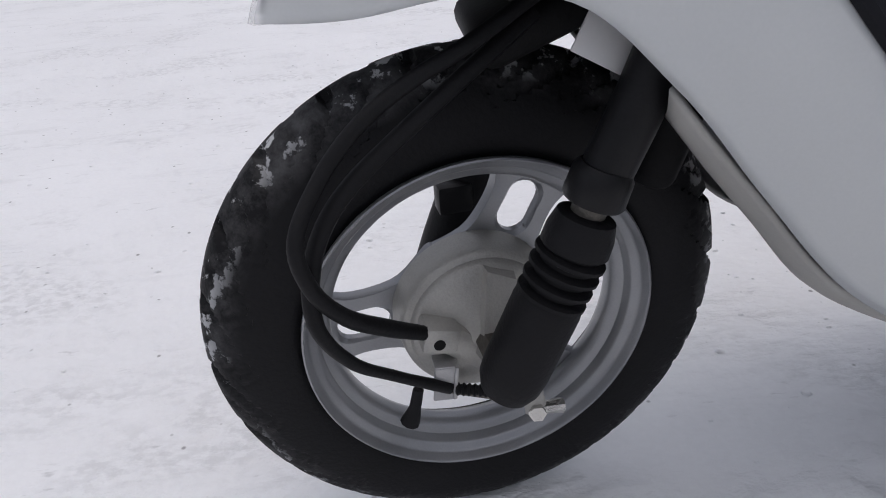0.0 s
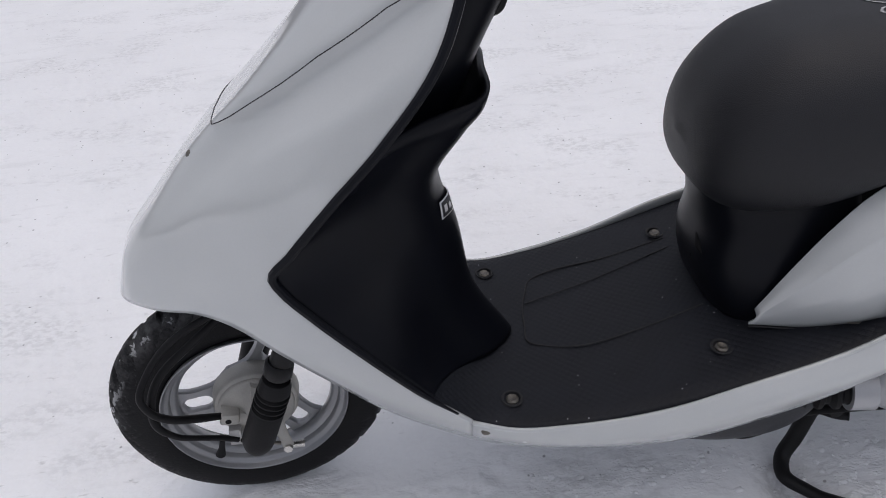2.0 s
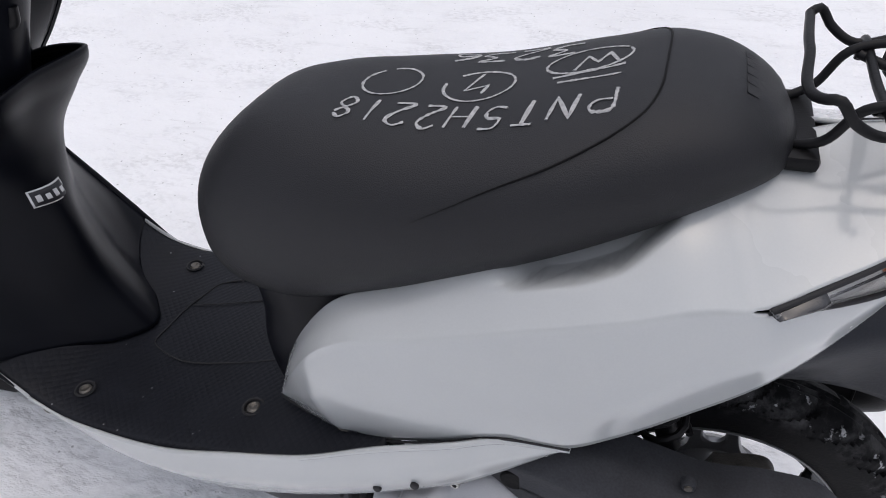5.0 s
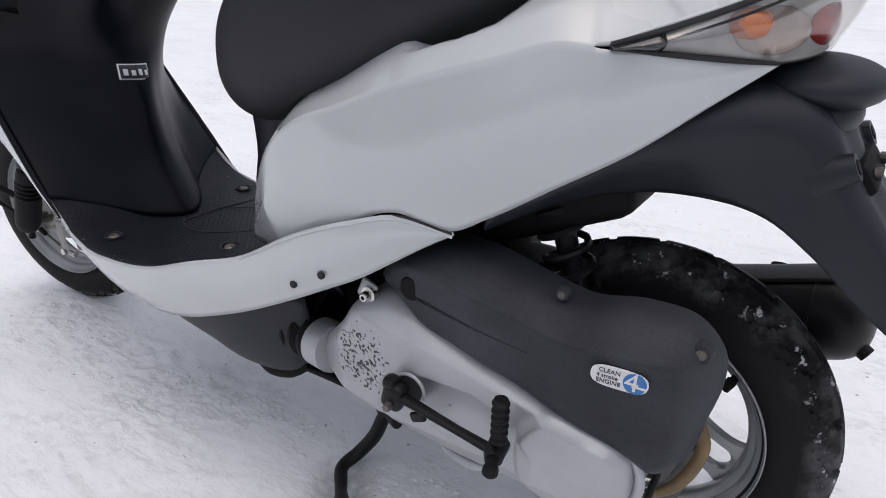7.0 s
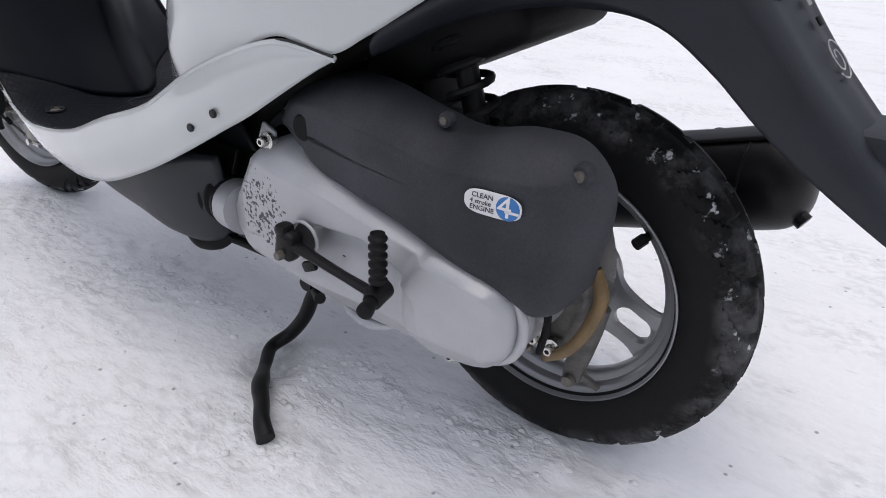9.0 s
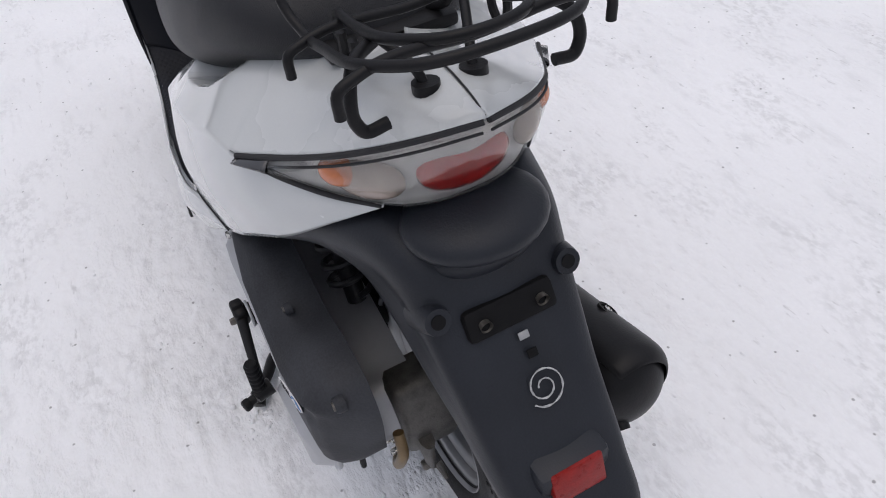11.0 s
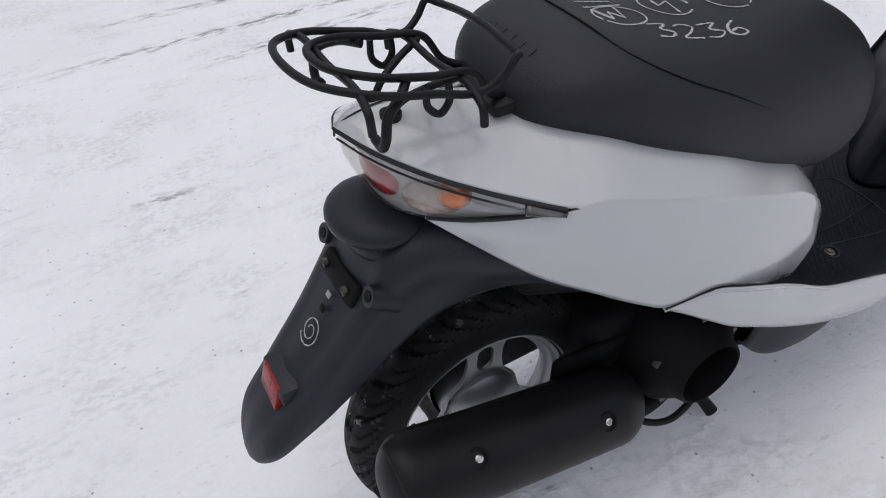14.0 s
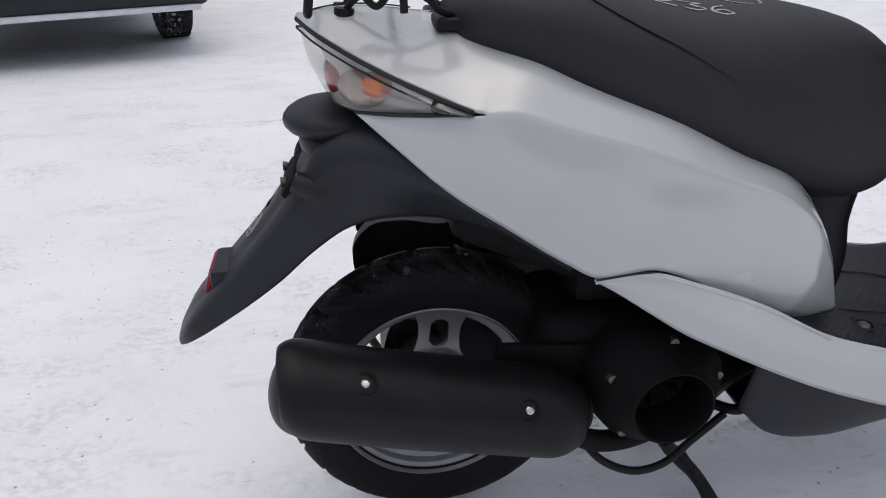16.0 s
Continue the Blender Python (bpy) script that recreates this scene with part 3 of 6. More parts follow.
def tyre_mesh(prof, shift=0.0):
    half = spline([(r, -y, 0) for r, y in prof], 24)
    full = np.concatenate([half, half[-2::-1] * np.array([1, -1, 1])])
    low = prof[3][0] + 0.010
    n = 440
    g = np.empty((n, len(full), 3))
    for i in range(n):
        a = 2 * math.pi * i / n
        for j, (r, y, _) in enumerate(full):
            d = 0.0
            if r > low:
                side = 1 if y > 0 else -1
                up = (r - low) / (prof[-1][0] - low)
                # swept grooves from the shoulder in to the middle, every other one shorter
                ph = (a * 22 / (2 * math.pi) - 1.15 * (1 - up) ** 1.4 + (0.5 if side > 0 else 0)) % 1
                if (0.004 < y or y < 0.001) and ph < 0.19:
                    d = 0.0068 * min(1, ph / 0.04, (0.19 - ph) / 0.04) * min(1, up / 0.10)
                if 0.47 < ph < 0.60 and 0.25 < up < 0.86:
                    d = 0.0042 * min(1, (ph - 0.47) / 0.04, (0.60 - ph) / 0.04)
                if abs(abs(y) - 0.0060) < 0.0016:
                    d = 0.0030
            rr = r - d
            g[i, j] = (rr * math.cos(a), y + shift, rr * math.sin(a))
    return grid(g, close_u=True)


def rim_mesh(k=1.0):
    inner = [(0.1405, -0.0300), (0.1403, -0.0338), (0.1390, -0.0345), (0.1376, -0.0330), (0.1364, -0.0268), (0.1336, -0.0238), (0.1296, -0.0226), (0.1280, -0.0204), (0.1262, -0.0130), (0.1215, -0.0108), (0.1180, -0.0085), (0.1160, -0.003)]
    chain = inner + [(r, -y) for r, y in reversed(inner)]
    outer = [(0.1385, 0.027), (0.1340, 0.012), (0.1325, 0.0), (0.1340, -0.012), (0.1385, -0.027)]
    return lathe([(r * k, y * k) for r, y in chain + outer + [chain[0]]], 96)


def spoke_mesh(angle, y0, y1, big=1.0):
    """One broad spoke with a long slot through it."""
    side = [(0.032, 0.056), (0.045, 0.043), (0.058, 0.0335), (0.078, 0.0290), (0.100, 0.0290), (0.1215, 0.036)]
    ring = [(r, w) for r, w in side] + [(r, -w) for r, w in reversed(side)]
    o = spline([(r, w, 0) for r, w in ring + ring[:1]], 49)[:-1]
    c = np.array([0.0895, 0, 0])
    ang = np.arctan2(o[:, 1], o[:, 0] - c[0])
    hole = []
    for a in ang:
        dx, dy = math.cos(a), math.sin(a)
        # a slot: straight sides with round ends
        best = 0
        for k in range(60):
            d = k * 0.0005
            px, py = dx * d, dy * d
            if math.hypot(max(abs(px) - 0.0090, 0), py) <= 0.0132:
                best = d
        hole.append((c[0] + dx * best, dy * best, 0))
    hole = np.array(hole)
    bm = bmesh.new()
    ca, sa = math.cos(angle), math.sin(angle)

    def put(q, y):
        return [bm.verts.new((big * (x * ca - w * sa), y, big * (x * sa + w * ca))) for x, w, _ in q]

    soft_o, soft_h = o + (c - o) * 0.07, hole + (hole - c) * 0.18
    rings = [put(hole, y1), put(hole, y0 + 0.003), put(soft_h, y0), put(soft_o, y0), put(o, y0 + 0.004), put(o, y1)]
    m = len(o)
    for p, q in zip(rings, rings[1:] + rings[:1]):
        for k in range(m):
            bm.faces.new((p[k], p[(k + 1) % m], q[(k + 1) % m], q[k]))
    return bm


def wheel(name, at, spoke_angles, hub_profile, valve_angle, hub_mat, tyre, rubber, shift=0.0, k=1.0):
    rim = sp(name, rim_mesh(k), RIMPAINT, None, "silver cast wheel with three slotted spokes", at=at)
    sp("tyre", tyre_mesh(tyre, shift), rubber, rim, "black tyre with packed snow in its tread")
    for a in spoke_angles:
        sp("spoke", spoke_mesh(radians(a), 0.004, 0.013, k), RIMPAINT, rim)
    sp("hub", lathe(hub_profile, 56), hub_mat, rim)
    if valve_angle is not None:
        va = radians(valve_angle)
        c, s = math.cos(va), math.sin(va)
        sp("valve", tube([(0.130 * c, -0.006, 0.130 * s), (0.125 * c, -0.014, 0.125 * s), (0.119 * c, -0.024, 0.119 * s)], [0.0060, 0.0045, 0.0045], 8), RUBBER, rim)
        sp("valve_cap", tube([(0.121 * c, -0.0205, 0.121 * s), (0.1145 * c, -0.031, 0.1145 * s)], 0.0060, 8, smooth=False), RUBBER, rim)
    return rim


def bellows(p0, p1, r, n=5):
    p0, p1 = np.array(p0), np.array(p1)
    pts, rad = [], []
    for k in range(n * 4 + 1):
        pts.append(p0 + (p1 - p0) * k / (n * 4))
        rad.append(r * (1.0 + (0.14 if k % 4 in (1, 2) else -0.13)))
    return tube(pts, rad, 24, smooth=False)


STEER, LEAN = radians(8.28), radians(0.94)
fwd = Vector((-math.cos(STEER), -math.sin(STEER), 0))
left = Vector((math.sin(STEER), -math.cos(STEER), 0)) * math.cos(LEAN) + Vector((0, 0, -1)) * math.sin(LEAN)
upw = fwd.cross(left) if fwd.cross(left).z > 0 else left.cross(fwd)
FRONT = Matrix((
    (-fwd.x, -left.x, upw.x, -0.0004),
    (-fwd.y, -left.y, upw.y, -0.0037),
    (-fwd.z, -left.z, upw.z, 0.2065),
    (0, 0, 0, 1)))
front_hub = [(0.0, -0.046), (0.012, -0.046), (0.018, -0.041), (0.046, -0.0330), (0.0515, -0.0310), (0.0540, -0.0285), (0.0548, -0.0250), (0.0580, -0.0238), (0.0600, -0.0210), (0.0610, -0.0140), (0.0625, 0.004), (0.056, 0.012), (0.034, 0.018), (0.022, 0.030), (0.014, 0.045), (0.0, 0.045)]
front_wheel = wheel("front_wheel", FRONT, (62, 182, 304), front_hub, None, DRUM, FRONT_TYRE, TYRE, 0.0045, 0.944)
# wedge-shaped rib on the drum cover, cable lugs, brake lever arm and their bolts
rib = bmesh.new()
ribs = [(0.001, 0.0530), (0.024, 0.0440), (0.014, 0.014), (-0.002, -0.016), (-0.013, -0.010), (-0.006, 0.020)]
foot, crest = [rib.verts.new((x, -0.0290, z)) for x, z in ribs], [rib.verts.new((x * 0.86 + 0.0012, -0.0385 - 0.022 * (0.053 - z) / 0.069, z * 0.97)) for x, z in ribs]
for k in range(6):
    rib.faces.new((foot[k], foot[(k + 1) % 6], crest[(k + 1) % 6], crest[k]))
rib.faces.new(crest)
sp("hub_rib", rib, DRUM, front_wheel, sharp=15)
INV = FRONT.inverted()


def lug(size, at, turn, bevel=0.003):
    return block(size, INV @ Vector(at), bevel, turn=Euler((0, radians(turn), radians(-2))).to_matrix())


def cast(size, at, turn, bevel=0.003):
    return block(size, at, bevel, turn=Euler((0, radians(turn), 0)).to_matrix())


boss = sp("cable_lug", join(join(cast((0.027, 0.026, 0.021), (-0.0365, -0.0405, 0.0100), 14, 0.004), cast((0.046, 0.018, 0.026), (-0.016, -0.0370, -0.0070), 40, 0.007)), cast((0.030, 0.014, 0.030), (-0.016, -0.036, -0.0260), -20, 0.006)), DRUM, front_wheel, "cast cable lug with a bolt hole")
sp("lug_hole", tube([(-0.0385, -0.0500, 0.0090), (-0.0385, -0.0540, 0.0090)], 0.0043, 12, smooth=False), DEEP, boss)
sp("cable_bracket", join(join(lug((0.0150, 0.0030, 0.029), (-0.0300, -0.0600, 0.1785), 6, 0.001), lug((0.0030, 0.020, 0.029), (-0.0225, -0.0520, 0.1785), 6, 0.001)), lug((0.0165, 0.016, 0.0030), (-0.0285, -0.0530, 0.1925), 6, 0.001)), ALU, front_wheel, "bent bright metal cable bracket")
sp("cable_spring", bellows(INV @ Vector((-0.022, -0.060, 0.1725)), INV @ Vector((0.006, -0.066, 0.171)), 0.0042, 7), RUBBER, front_wheel)
sp("threaded_rod", tube([INV @ Vector((-0.030, -0.059, 0.1725)), INV @ Vector((0.030, -0.056, 0.150))], 0.0026, 8, smooth=False), STEEL, front_wheel)
arm = sp("brake_arm", tube([INV @ Vector(p) for p in ((0.030, -0.048, 0.196), (0.034, -0.050, 0.165), (0.037, -0.050, 0.146), (0.0385, -0.050, 0.134))], [0.011, 0.009, 0.0085, 0.0085], 12, flat=0.4), DRUM, front_wheel, "cast brake lever arm")
sp("arm_nut", tube([INV @ Vector((0.0385, -0.047, 0.1355)), INV @ Vector((0.0385, -0.058, 0.1365))], 0.0068, 6, smooth=False), CHROME, arm)
sp("arm_pin", tube([INV @ Vector((0.036, -0.050, 0.1360)), INV @ Vector((0.060, -0.044, 0.1310))], [0.0042, 0.0042, 0.0062], 8, smooth=False), CHROME, arm)
sp("axle_nut", lathe([(0, -0.070), (0.010, -0.070), (0.011, -0.067), (0.011, -0.044), (0, -0.044)], 6), STEEL, front_wheel)

rear_hub = [(0.0, -0.060), (0.030, -0.060), (0.050, -0.050), (0.056, -0.030), (0.058, 0.005), (0.060, 0.022), (0.050, 0.034), (0.030, 0.040), (0.016, 0.048), (0.0, 0.048)]
wheel("rear_wheel", Matrix.Translation((1.18, 0, 0.207)), (-24, 96, 216), rear_hub, 41, RIMPAINT, REAR_TYRE, TYRE_REAR)


# ---- front fork, in the frame of the turned wheel
def at_front(pts):
    inv = FRONT.inverted()
    return [tuple(inv @ Vector(p)) for p in pts]


leg = at_front([(0.0165, -0.095, 0.214), (0.0375, -0.095, 0.262), (0.0520, -0.095, 0.294), (0.0660, -0.095, 0.334), (0.0900, -0.092, 0.385), (0.135, -0.085, 0.500)])
fork = sp("front_fork", tube([leg[3], leg[4], leg[5]], 0.0155, 24), SATIN, None, "black telescopic fork leg with ribbed rubber boot", at=FRONT)
lo, mid_a, mid_b, top_a = (np.array(leg[k]) for k in range(4))
sp("lower_leg", tube([lo - (mid_a - lo) * 0.45, lo - (mid_a - lo) * 0.38, lo - (mid_a - lo) * 0.2, lo, mid_a, mid_a + (mid_b - mid_a) * 0.15], [0.009, 0.0172, 0.0215, 0.0226, 0.0226, 0.0215], 28, smooth=False), RUBBER, fork, "matt black rounded lower fork leg")
sp("boot", bellows(mid_a + (mid_b - mid_a) * 0.1, mid_b + (top_a - mid_b) * 0.15, 0.0200, 4), RUBBER, fork, "ribbed black rubber fork boot")
sp("boot_cuff", tube([mid_b + (top_a - mid_b) * k for k in (0.10, 0.16, 0.40, 0.66, 0.70)], [0.0190, 0.0216, 0.0212, 0.0182, 0.0150], 28, smooth=False), RUBBER, fork)
sp("fork_slider", tube([mid_b + (top_a - mid_b) * 0.6, top_a + (top_a - mid_b) * 0.1], 0.0108, 20, smooth=False), STEEL, fork, "bare metal fork tube")
sp("fork_collar", tube([top_a + (top_a - mid_b) * k for k in (-0.12, -0.07, 0.30, 0.42)], [0.0178, 0.0192, 0.0186, 0.0155], 28, smooth=False), SATIN, fork)
right_leg = [(x, -y, z) for x, y, z in leg]
fork_right = sp("front_fork", tube([right_leg[3], right_leg[4], right_leg[5]], 0.0155, 20), SATIN, None, at=FRONT)
r_lo, r_up = np.array(right_leg[0]), np.array(right_leg[1])
sp("lower_leg", tube([r_lo - (r_up - r_lo) * 0.95, r_lo - (r_up - r_lo) * 0.86, r_lo - (r_up - r_lo) * 0.6, r_lo, r_up, right_leg[2], right_leg[3]], [0.009, 0.0172, 0.0215, 0.0226, 0.0226, 0.0215, 0.0185], 20, smooth=False), RUBBER, fork_right)
sp("fork_bridge", block((0.05, 0.20, 0.035), (0.13, 0.0, 0.30), 0.01), SATIN, fork_right)
sp("caliper_lug", block((0.030, 0.020, 0.026), (0.008, 0.080, 0.055), 0.004), SATIN, fork_right)
cable_a = [(-0.038, -0.056, 0.221), (-0.066, -0.080, 0.247), (-0.088, -0.100, 0.272), (-0.102, -0.112, 0.300), (-0.1065, -0.114, 0.328), (-0.090, -0.096, 0.359), (-0.062, -0.086, 0.388), (-0.033, -0.080, 0.406), (-0.004, -0.074, 0.419), (0.04, -0.06, 0.442)]
cable_b = [(-0.026, -0.060, 0.1740), (-0.046, -0.067, 0.1880), (-0.064, -0.080, 0.207), (-0.089, -0.100, 0.238), (-0.104, -0.108, 0.272), (-0.098, -0.098, 0.318), (-0.084, -0.092, 0.341), (-0.072, -0.088, 0.353), (-0.044, -0.080, 0.374), (-0.011, -0.070, 0.397), (0.04, -0.05, 0.43)]
sp("speedometer_cable", tube(cable_a, [0.0052, 0.0060, 0.0058, 0.005, 0.005, 0.005, 0.005, 0.005, 0.005, 0.005], 10), RUBBER, None, "black rubber-sheathed cable")
sp("brake_cable", tube(cable_b, [0.0048, 0.0040, 0.0040, 0.0045] + [0.0055] * 7, 10), RUBBER, None, "black rubber-sheathed cable")
sp("cable_end", tube([(-0.049, -0.060, 0.176), (-0.054, -0.062, 0.158), (-0.058, -0.062, 0.148)], [0.004, 0.0045, 0.0075], 10), RUBBER, None)

# ---- front cover
v0 = [(-0.127, 0, 0.428), (-0.113, -0.036, 0.434), (-0.060, -0.078, 0.440), (0.000, -0.110, 0.452), (0.042, -0.134, 0.449)]
v1 = [(-0.100, 0, 0.493), (-0.087, -0.048, 0.496), (-0.012, -0.092, 0.505), (0.045, -0.127, 0.515), (0.103, -0.155, 0.525)]
v2 = [(-0.037, 0, 0.568), (-0.022, -0.054, 0.577), (0.050, -0.107, 0.590), (0.115, -0.142, 0.600), (0.180, -0.160, 0.610)]
v3 = [(0.013, 0, 0.622), (0.028, -0.055, 0.630), (0.100, -0.105, 0.645), (0.165, -0.140, 0.660), (0.237, -0.157, 0.668)]
v4 = [(0.092, 0, 0.690), (0.106, -0.055, 0.700), (0.165, -0.100, 0.715), (0.230, -0.135, 0.730), (0.298, -0.150, 0.745)]
v5 = [(0.185, 0, 0.785), (0.203, -0.050, 0.790), (0.240, -0.085, 0.800), (0.285, -0.110, 0.810), (0.331, -0.120, 0.822)]
v6 = [(0.255, 0, 0.858), (0.268, -0.040, 0.860), (0.290, -0.070, 0.862), (0.318, -0.090, 0.862), (0.345, -0.100, 0.860)]
edge_top = [(0.136, -0.160, 0.472), (0.191, -0.165, 0.406), (0.252, -0.169, 0.337), (0.305, -0.173, 0.288)]
edge_low = [(0.088, -0.144, 0.409), (0.142, -0.138, 0.345), (0.208, -0.131, 0.272), (0.305, -0.134, 0.209)]
KN = np.concatenate([np.linspace(0, 4, 27), np.linspace(4, 8, 33)[1:]])
low_rail = spline(v0 + edge_low, 0, KN)
top_rail = np.concatenate([spline(v1, 0, KN[:27]), spline(v1[-1:] + edge_top, 0, KN[27:] - 4)])
mid_rail = (low_rail + top_rail) / 2
tuck = np.interp(KN, (0, 4, 5, 8), (0.004, 0.003, 0.007, 0.005))
mid_rail[:, 1] -= tuck * np.interp(KN, (0, 1.2), (0, 1))
ups = np.array([top_rail[:27]] + [spline(v, 0, KN[:27]) for v in (v2, v3, v4, v5, v6)])
chains = [[low_rail[k], mid_rail[k]] + list(ups[:, k]) for k in range(27)]
up_patch = np.array([spline(c, 0, np.linspace(2, 7, 56)) for c in chains])
step = np.linspace(0, 2, 11)
low_patch = np.array([spline([low_rail[k], mid_rail[k], top_rail[k]], 0, step) for k in range(len(KN))])
bend = spline(chains[26], 0, step) - low_patch[26]
for k in range(len(KN)):
    low_patch[k] = spline(chains[k], 0, step) if k <= 26 else low_patch[k] + bend * math.exp(-(k - 26) / 4)


def both_sides(*patches):
    bm = None
    for p in patches:
        bm = grid(p, bm=bm)
        bm = grid(p[::-1] * np.array([1, -1, 1]), bm=bm)
    bmesh.ops.remove_doubles(bm, verts=bm.verts, dist=0.00005)
    return bm


plain = up_patch.copy()


def joint_z(k):
    """Height of the headlamp joint across one cheek, from the nose to the edge."""
    return float(np.interp(k, (0, 6, 7.5, 9, 11, 13, 18, 22, 25, 26), (0.655, 0.659, 0.667, 0.687, 0.711, 0.737, 0.782, 0.804, 0.821, 0.826)))


# scallop pressed into each cheek under the headlamp joint, from a point near the nose up to the edge
press = np.zeros(up_patch.shape[:2])
for k in range(27):
    for j in range(up_patch.shape[1]):
        z = up_patch[k, j, 2]
        rise = z - float(np.interp(k, (6, 8, 9, 10, 11, 12, 13, 18, 21, 23, 24.5, 26), (0.500, 0.505, 0.517, 0.548, 0.576, 0.603, 0.634, 0.676, 0.707, 0.738, 0.785, 0.830)))
        if rise > 0 and z < joint_z(k):
            ridge_k = float(np.interp(z, (0.515, 0.571, 0.629, 0.663), (8.6, 7.0, 5.8, 6.2)))
            press[k, j] = 0.017 * (1 - math.exp(-rise / 0.045)) * min(1.0, max(0.0, (k - ridge_k) / 3)) * min(1.0, max(0.0, (25.5 - k) / 3))
for _ in range(2):
    press[1:-1] = (press[:-2] + 2 * press[1:-1] + press[2:]) / 4
up_patch += press[:, :, None] * np.array([0.62, 0.70, -0.30])
front_cover = sp("front_cover", both_sides(low_patch, up_patch), WHITE, None, "glossy pearl white front leg shield", thick=0.004, sharp=75)
seam_half = []
for k in range(27):
    col = plain[k]
    z = joint_z(k)
    seam_half.append((np.interp(z, col[:, 2], col[:, 0]) - 0.0014, np.interp(z, col[:, 2], col[:, 1]) - 0.0012 * min(1, k / 3), z + 0.0016))
sp("panel_seam", tube(seam_half[::-1] + [(x, -y, z) for x, y, z in seam_half[1:]], 0.0006, 6, smooth=False), SEAM, front_cover, "fine dark panel joint")
for s in (-1, 1):
    sp("trim_screw", lathe([(0, -0.002), (0.005, -0.0015), (0.006, 0.001), (0.006, 0.004)], 16), STEEL, front_cover,
       at=Matrix.Translation((0.0255, s * 0.047, 0.624)) @ Euler((0, radians(-40), radians(-s * 40))).to_matrix().to_4x4())
sp("inner_guard", block((0.11, 0.17, 0.16), (0.13, 0.0, 0.50), 0.03), DEEP)
fold = [(0.088, -0.139, 0.407), (0.112, -0.137, 0.378), (0.142, -0.133, 0.343), (0.208, -0.126, 0.270), (0.250, -0.126, 0.241), (0.290, -0.129, 0.218)]
inner_fender = surf([[(x + 0.024 * k, y + 0.052, z - 0.040 * k) for k, (x, y, z) in zip((0.8, 1, 1, 0.9, 0.6, 0.2), fold)], [(x + 0.010 * k, y + 0.020, z - 0.022 * k) for k, (x, y, z) in zip((0.8, 1, 1, 0.9, 0.6, 0.2), fold)], fold], 24, 8)
for s, g in ((-1, inner_fender), (1, flip_y(inner_fender))):
    sp("inner_fender", grid(g), SPLASH, front_cover, "unpainted grey inner edge of the leg shield", thick=0.003)
sp("splash_guard", join(join(block((0.090, 0.050, 0.050), (0.076, -0.018, 0.440), 0.008), block((0.10, 0.16, 0.012), (0.075, 0.0, 0.452), 0.004)), block((0.012, 0.17, 0.09), (0.118, 0.0, 0.425), 0.004, turn=Euler((0, radians(-30), 0)).to_matrix())), DEEP)
sp("front_mudguard", join(block((0.120, 0.115, 0.030), (0.062, 0.010, 0.428), 0.012, 3, turn=Euler((0, radians(-22), 0)).to_matrix()), block((0.030, 0.07, 0.150), (0.150, 0.0, 0.370), 0.012, 3, turn=Euler((0, radians(20), 0)).to_matrix())), DEEP, None, "sooty black inner mudguard over the tyre")
# white plate added where snow shows through a gap over the tyre
sp("gap_plate", block((0.034, 0.002, 0.026), (0.0745, -0.078, 0.4165), 0.0005, turn=Euler((radians(-8), radians(30), radians(4))).to_matrix()), LABEL, None, "small white plate standing in for snow behind a gap")

# ---- inner leg shield with its open pocket
l0 = [(0.258, -0.167, 0.330), (0.272, -0.125, 0.312), (0.300, -0.082, 0.292), (0.352, -0.042, 0.279), (0.380, 0, 0.276)]
l1 = [(0.212, -0.164, 0.382), (0.240, -0.125, 0.378), (0.268, -0.080, 0.375), (0.308, -0.038, 0.371), (0.329, 0, 0.370)]
l2 = [(0.152, -0.160, 0.452), (0.190, -0.130, 0.460), (0.244, -0.082, 0.472), (0.289, -0.036, 0.479), (0.310, 0, 0.480)]
l3 = [(0.106, -0.154, 0.526), (0.150, -0.130, 0.545), (0.218, -0.088, 0.560), (0.280, -0.044, 0.554), (0.292, 0, 0.550)]
l4 = [(0.160, -0.156, 0.590), (0.205, -0.125, 0.618), (0.262, -0.088, 0.630), (0.320, -0.060, 0.626), (0.327, 0, 0.628)]
l5 = [(0.176, -0.156, 0.606), (0.215, -0.122, 0.632), (0.272, -0.090, 0.648), (0.344, -0.066, 0.660), (0.350, 0, 0.666)]
l6 = [(0.180, -0.155, 0.610), (0.218, -0.120, 0.637), (0.276, -0.086, 0.655), (0.346, -0.066, 0.669), (0.353, 0, 0.676)]
inner = sp("inner_shield", grid(surf([whole(r) for r in (l0, l1, l2)] + [uneven(r) for r in (l3, l4, l5, l6)], 61, 60)), BLACK, None, "black plastic inner leg shield with an open pocket", thick=0.006)
e0 = [(0.180, -0.156, 0.611), (0.238, -0.154, 0.667), (0.298, -0.147, 0.743), (0.331, -0.118, 0.820), (0.345, -0.098, 0.859)]
e1 = [(0.200, -0.120, 0.600), (0.235, -0.120, 0.655), (0.275, -0.112, 0.735), (0.308, -0.090, 0.815), (0.332, -0.074, 0.858)]
e2 = [(0.205, -0.060, 0.580), (0.235, -0.060, 0.650), (0.265, -0.060, 0.730), (0.293, -0.050, 0.810), (0.318, -0.045, 0.858)]
e3 = [(0.205, 0, 0.575), (0.232, 0, 0.645), (0.258, 0, 0.725), (0.288, 0, 0.805), (0.310, 0, 0.858)]
pocket = np.array([spline(np.array(whole([tuple(spline(e, 24)[k]) for e in (e0, e1, e2, e3)])), 41) for k in range(24)])
sp("pocket_wall", grid(pocket), BLACK, inner, thick=0.004)
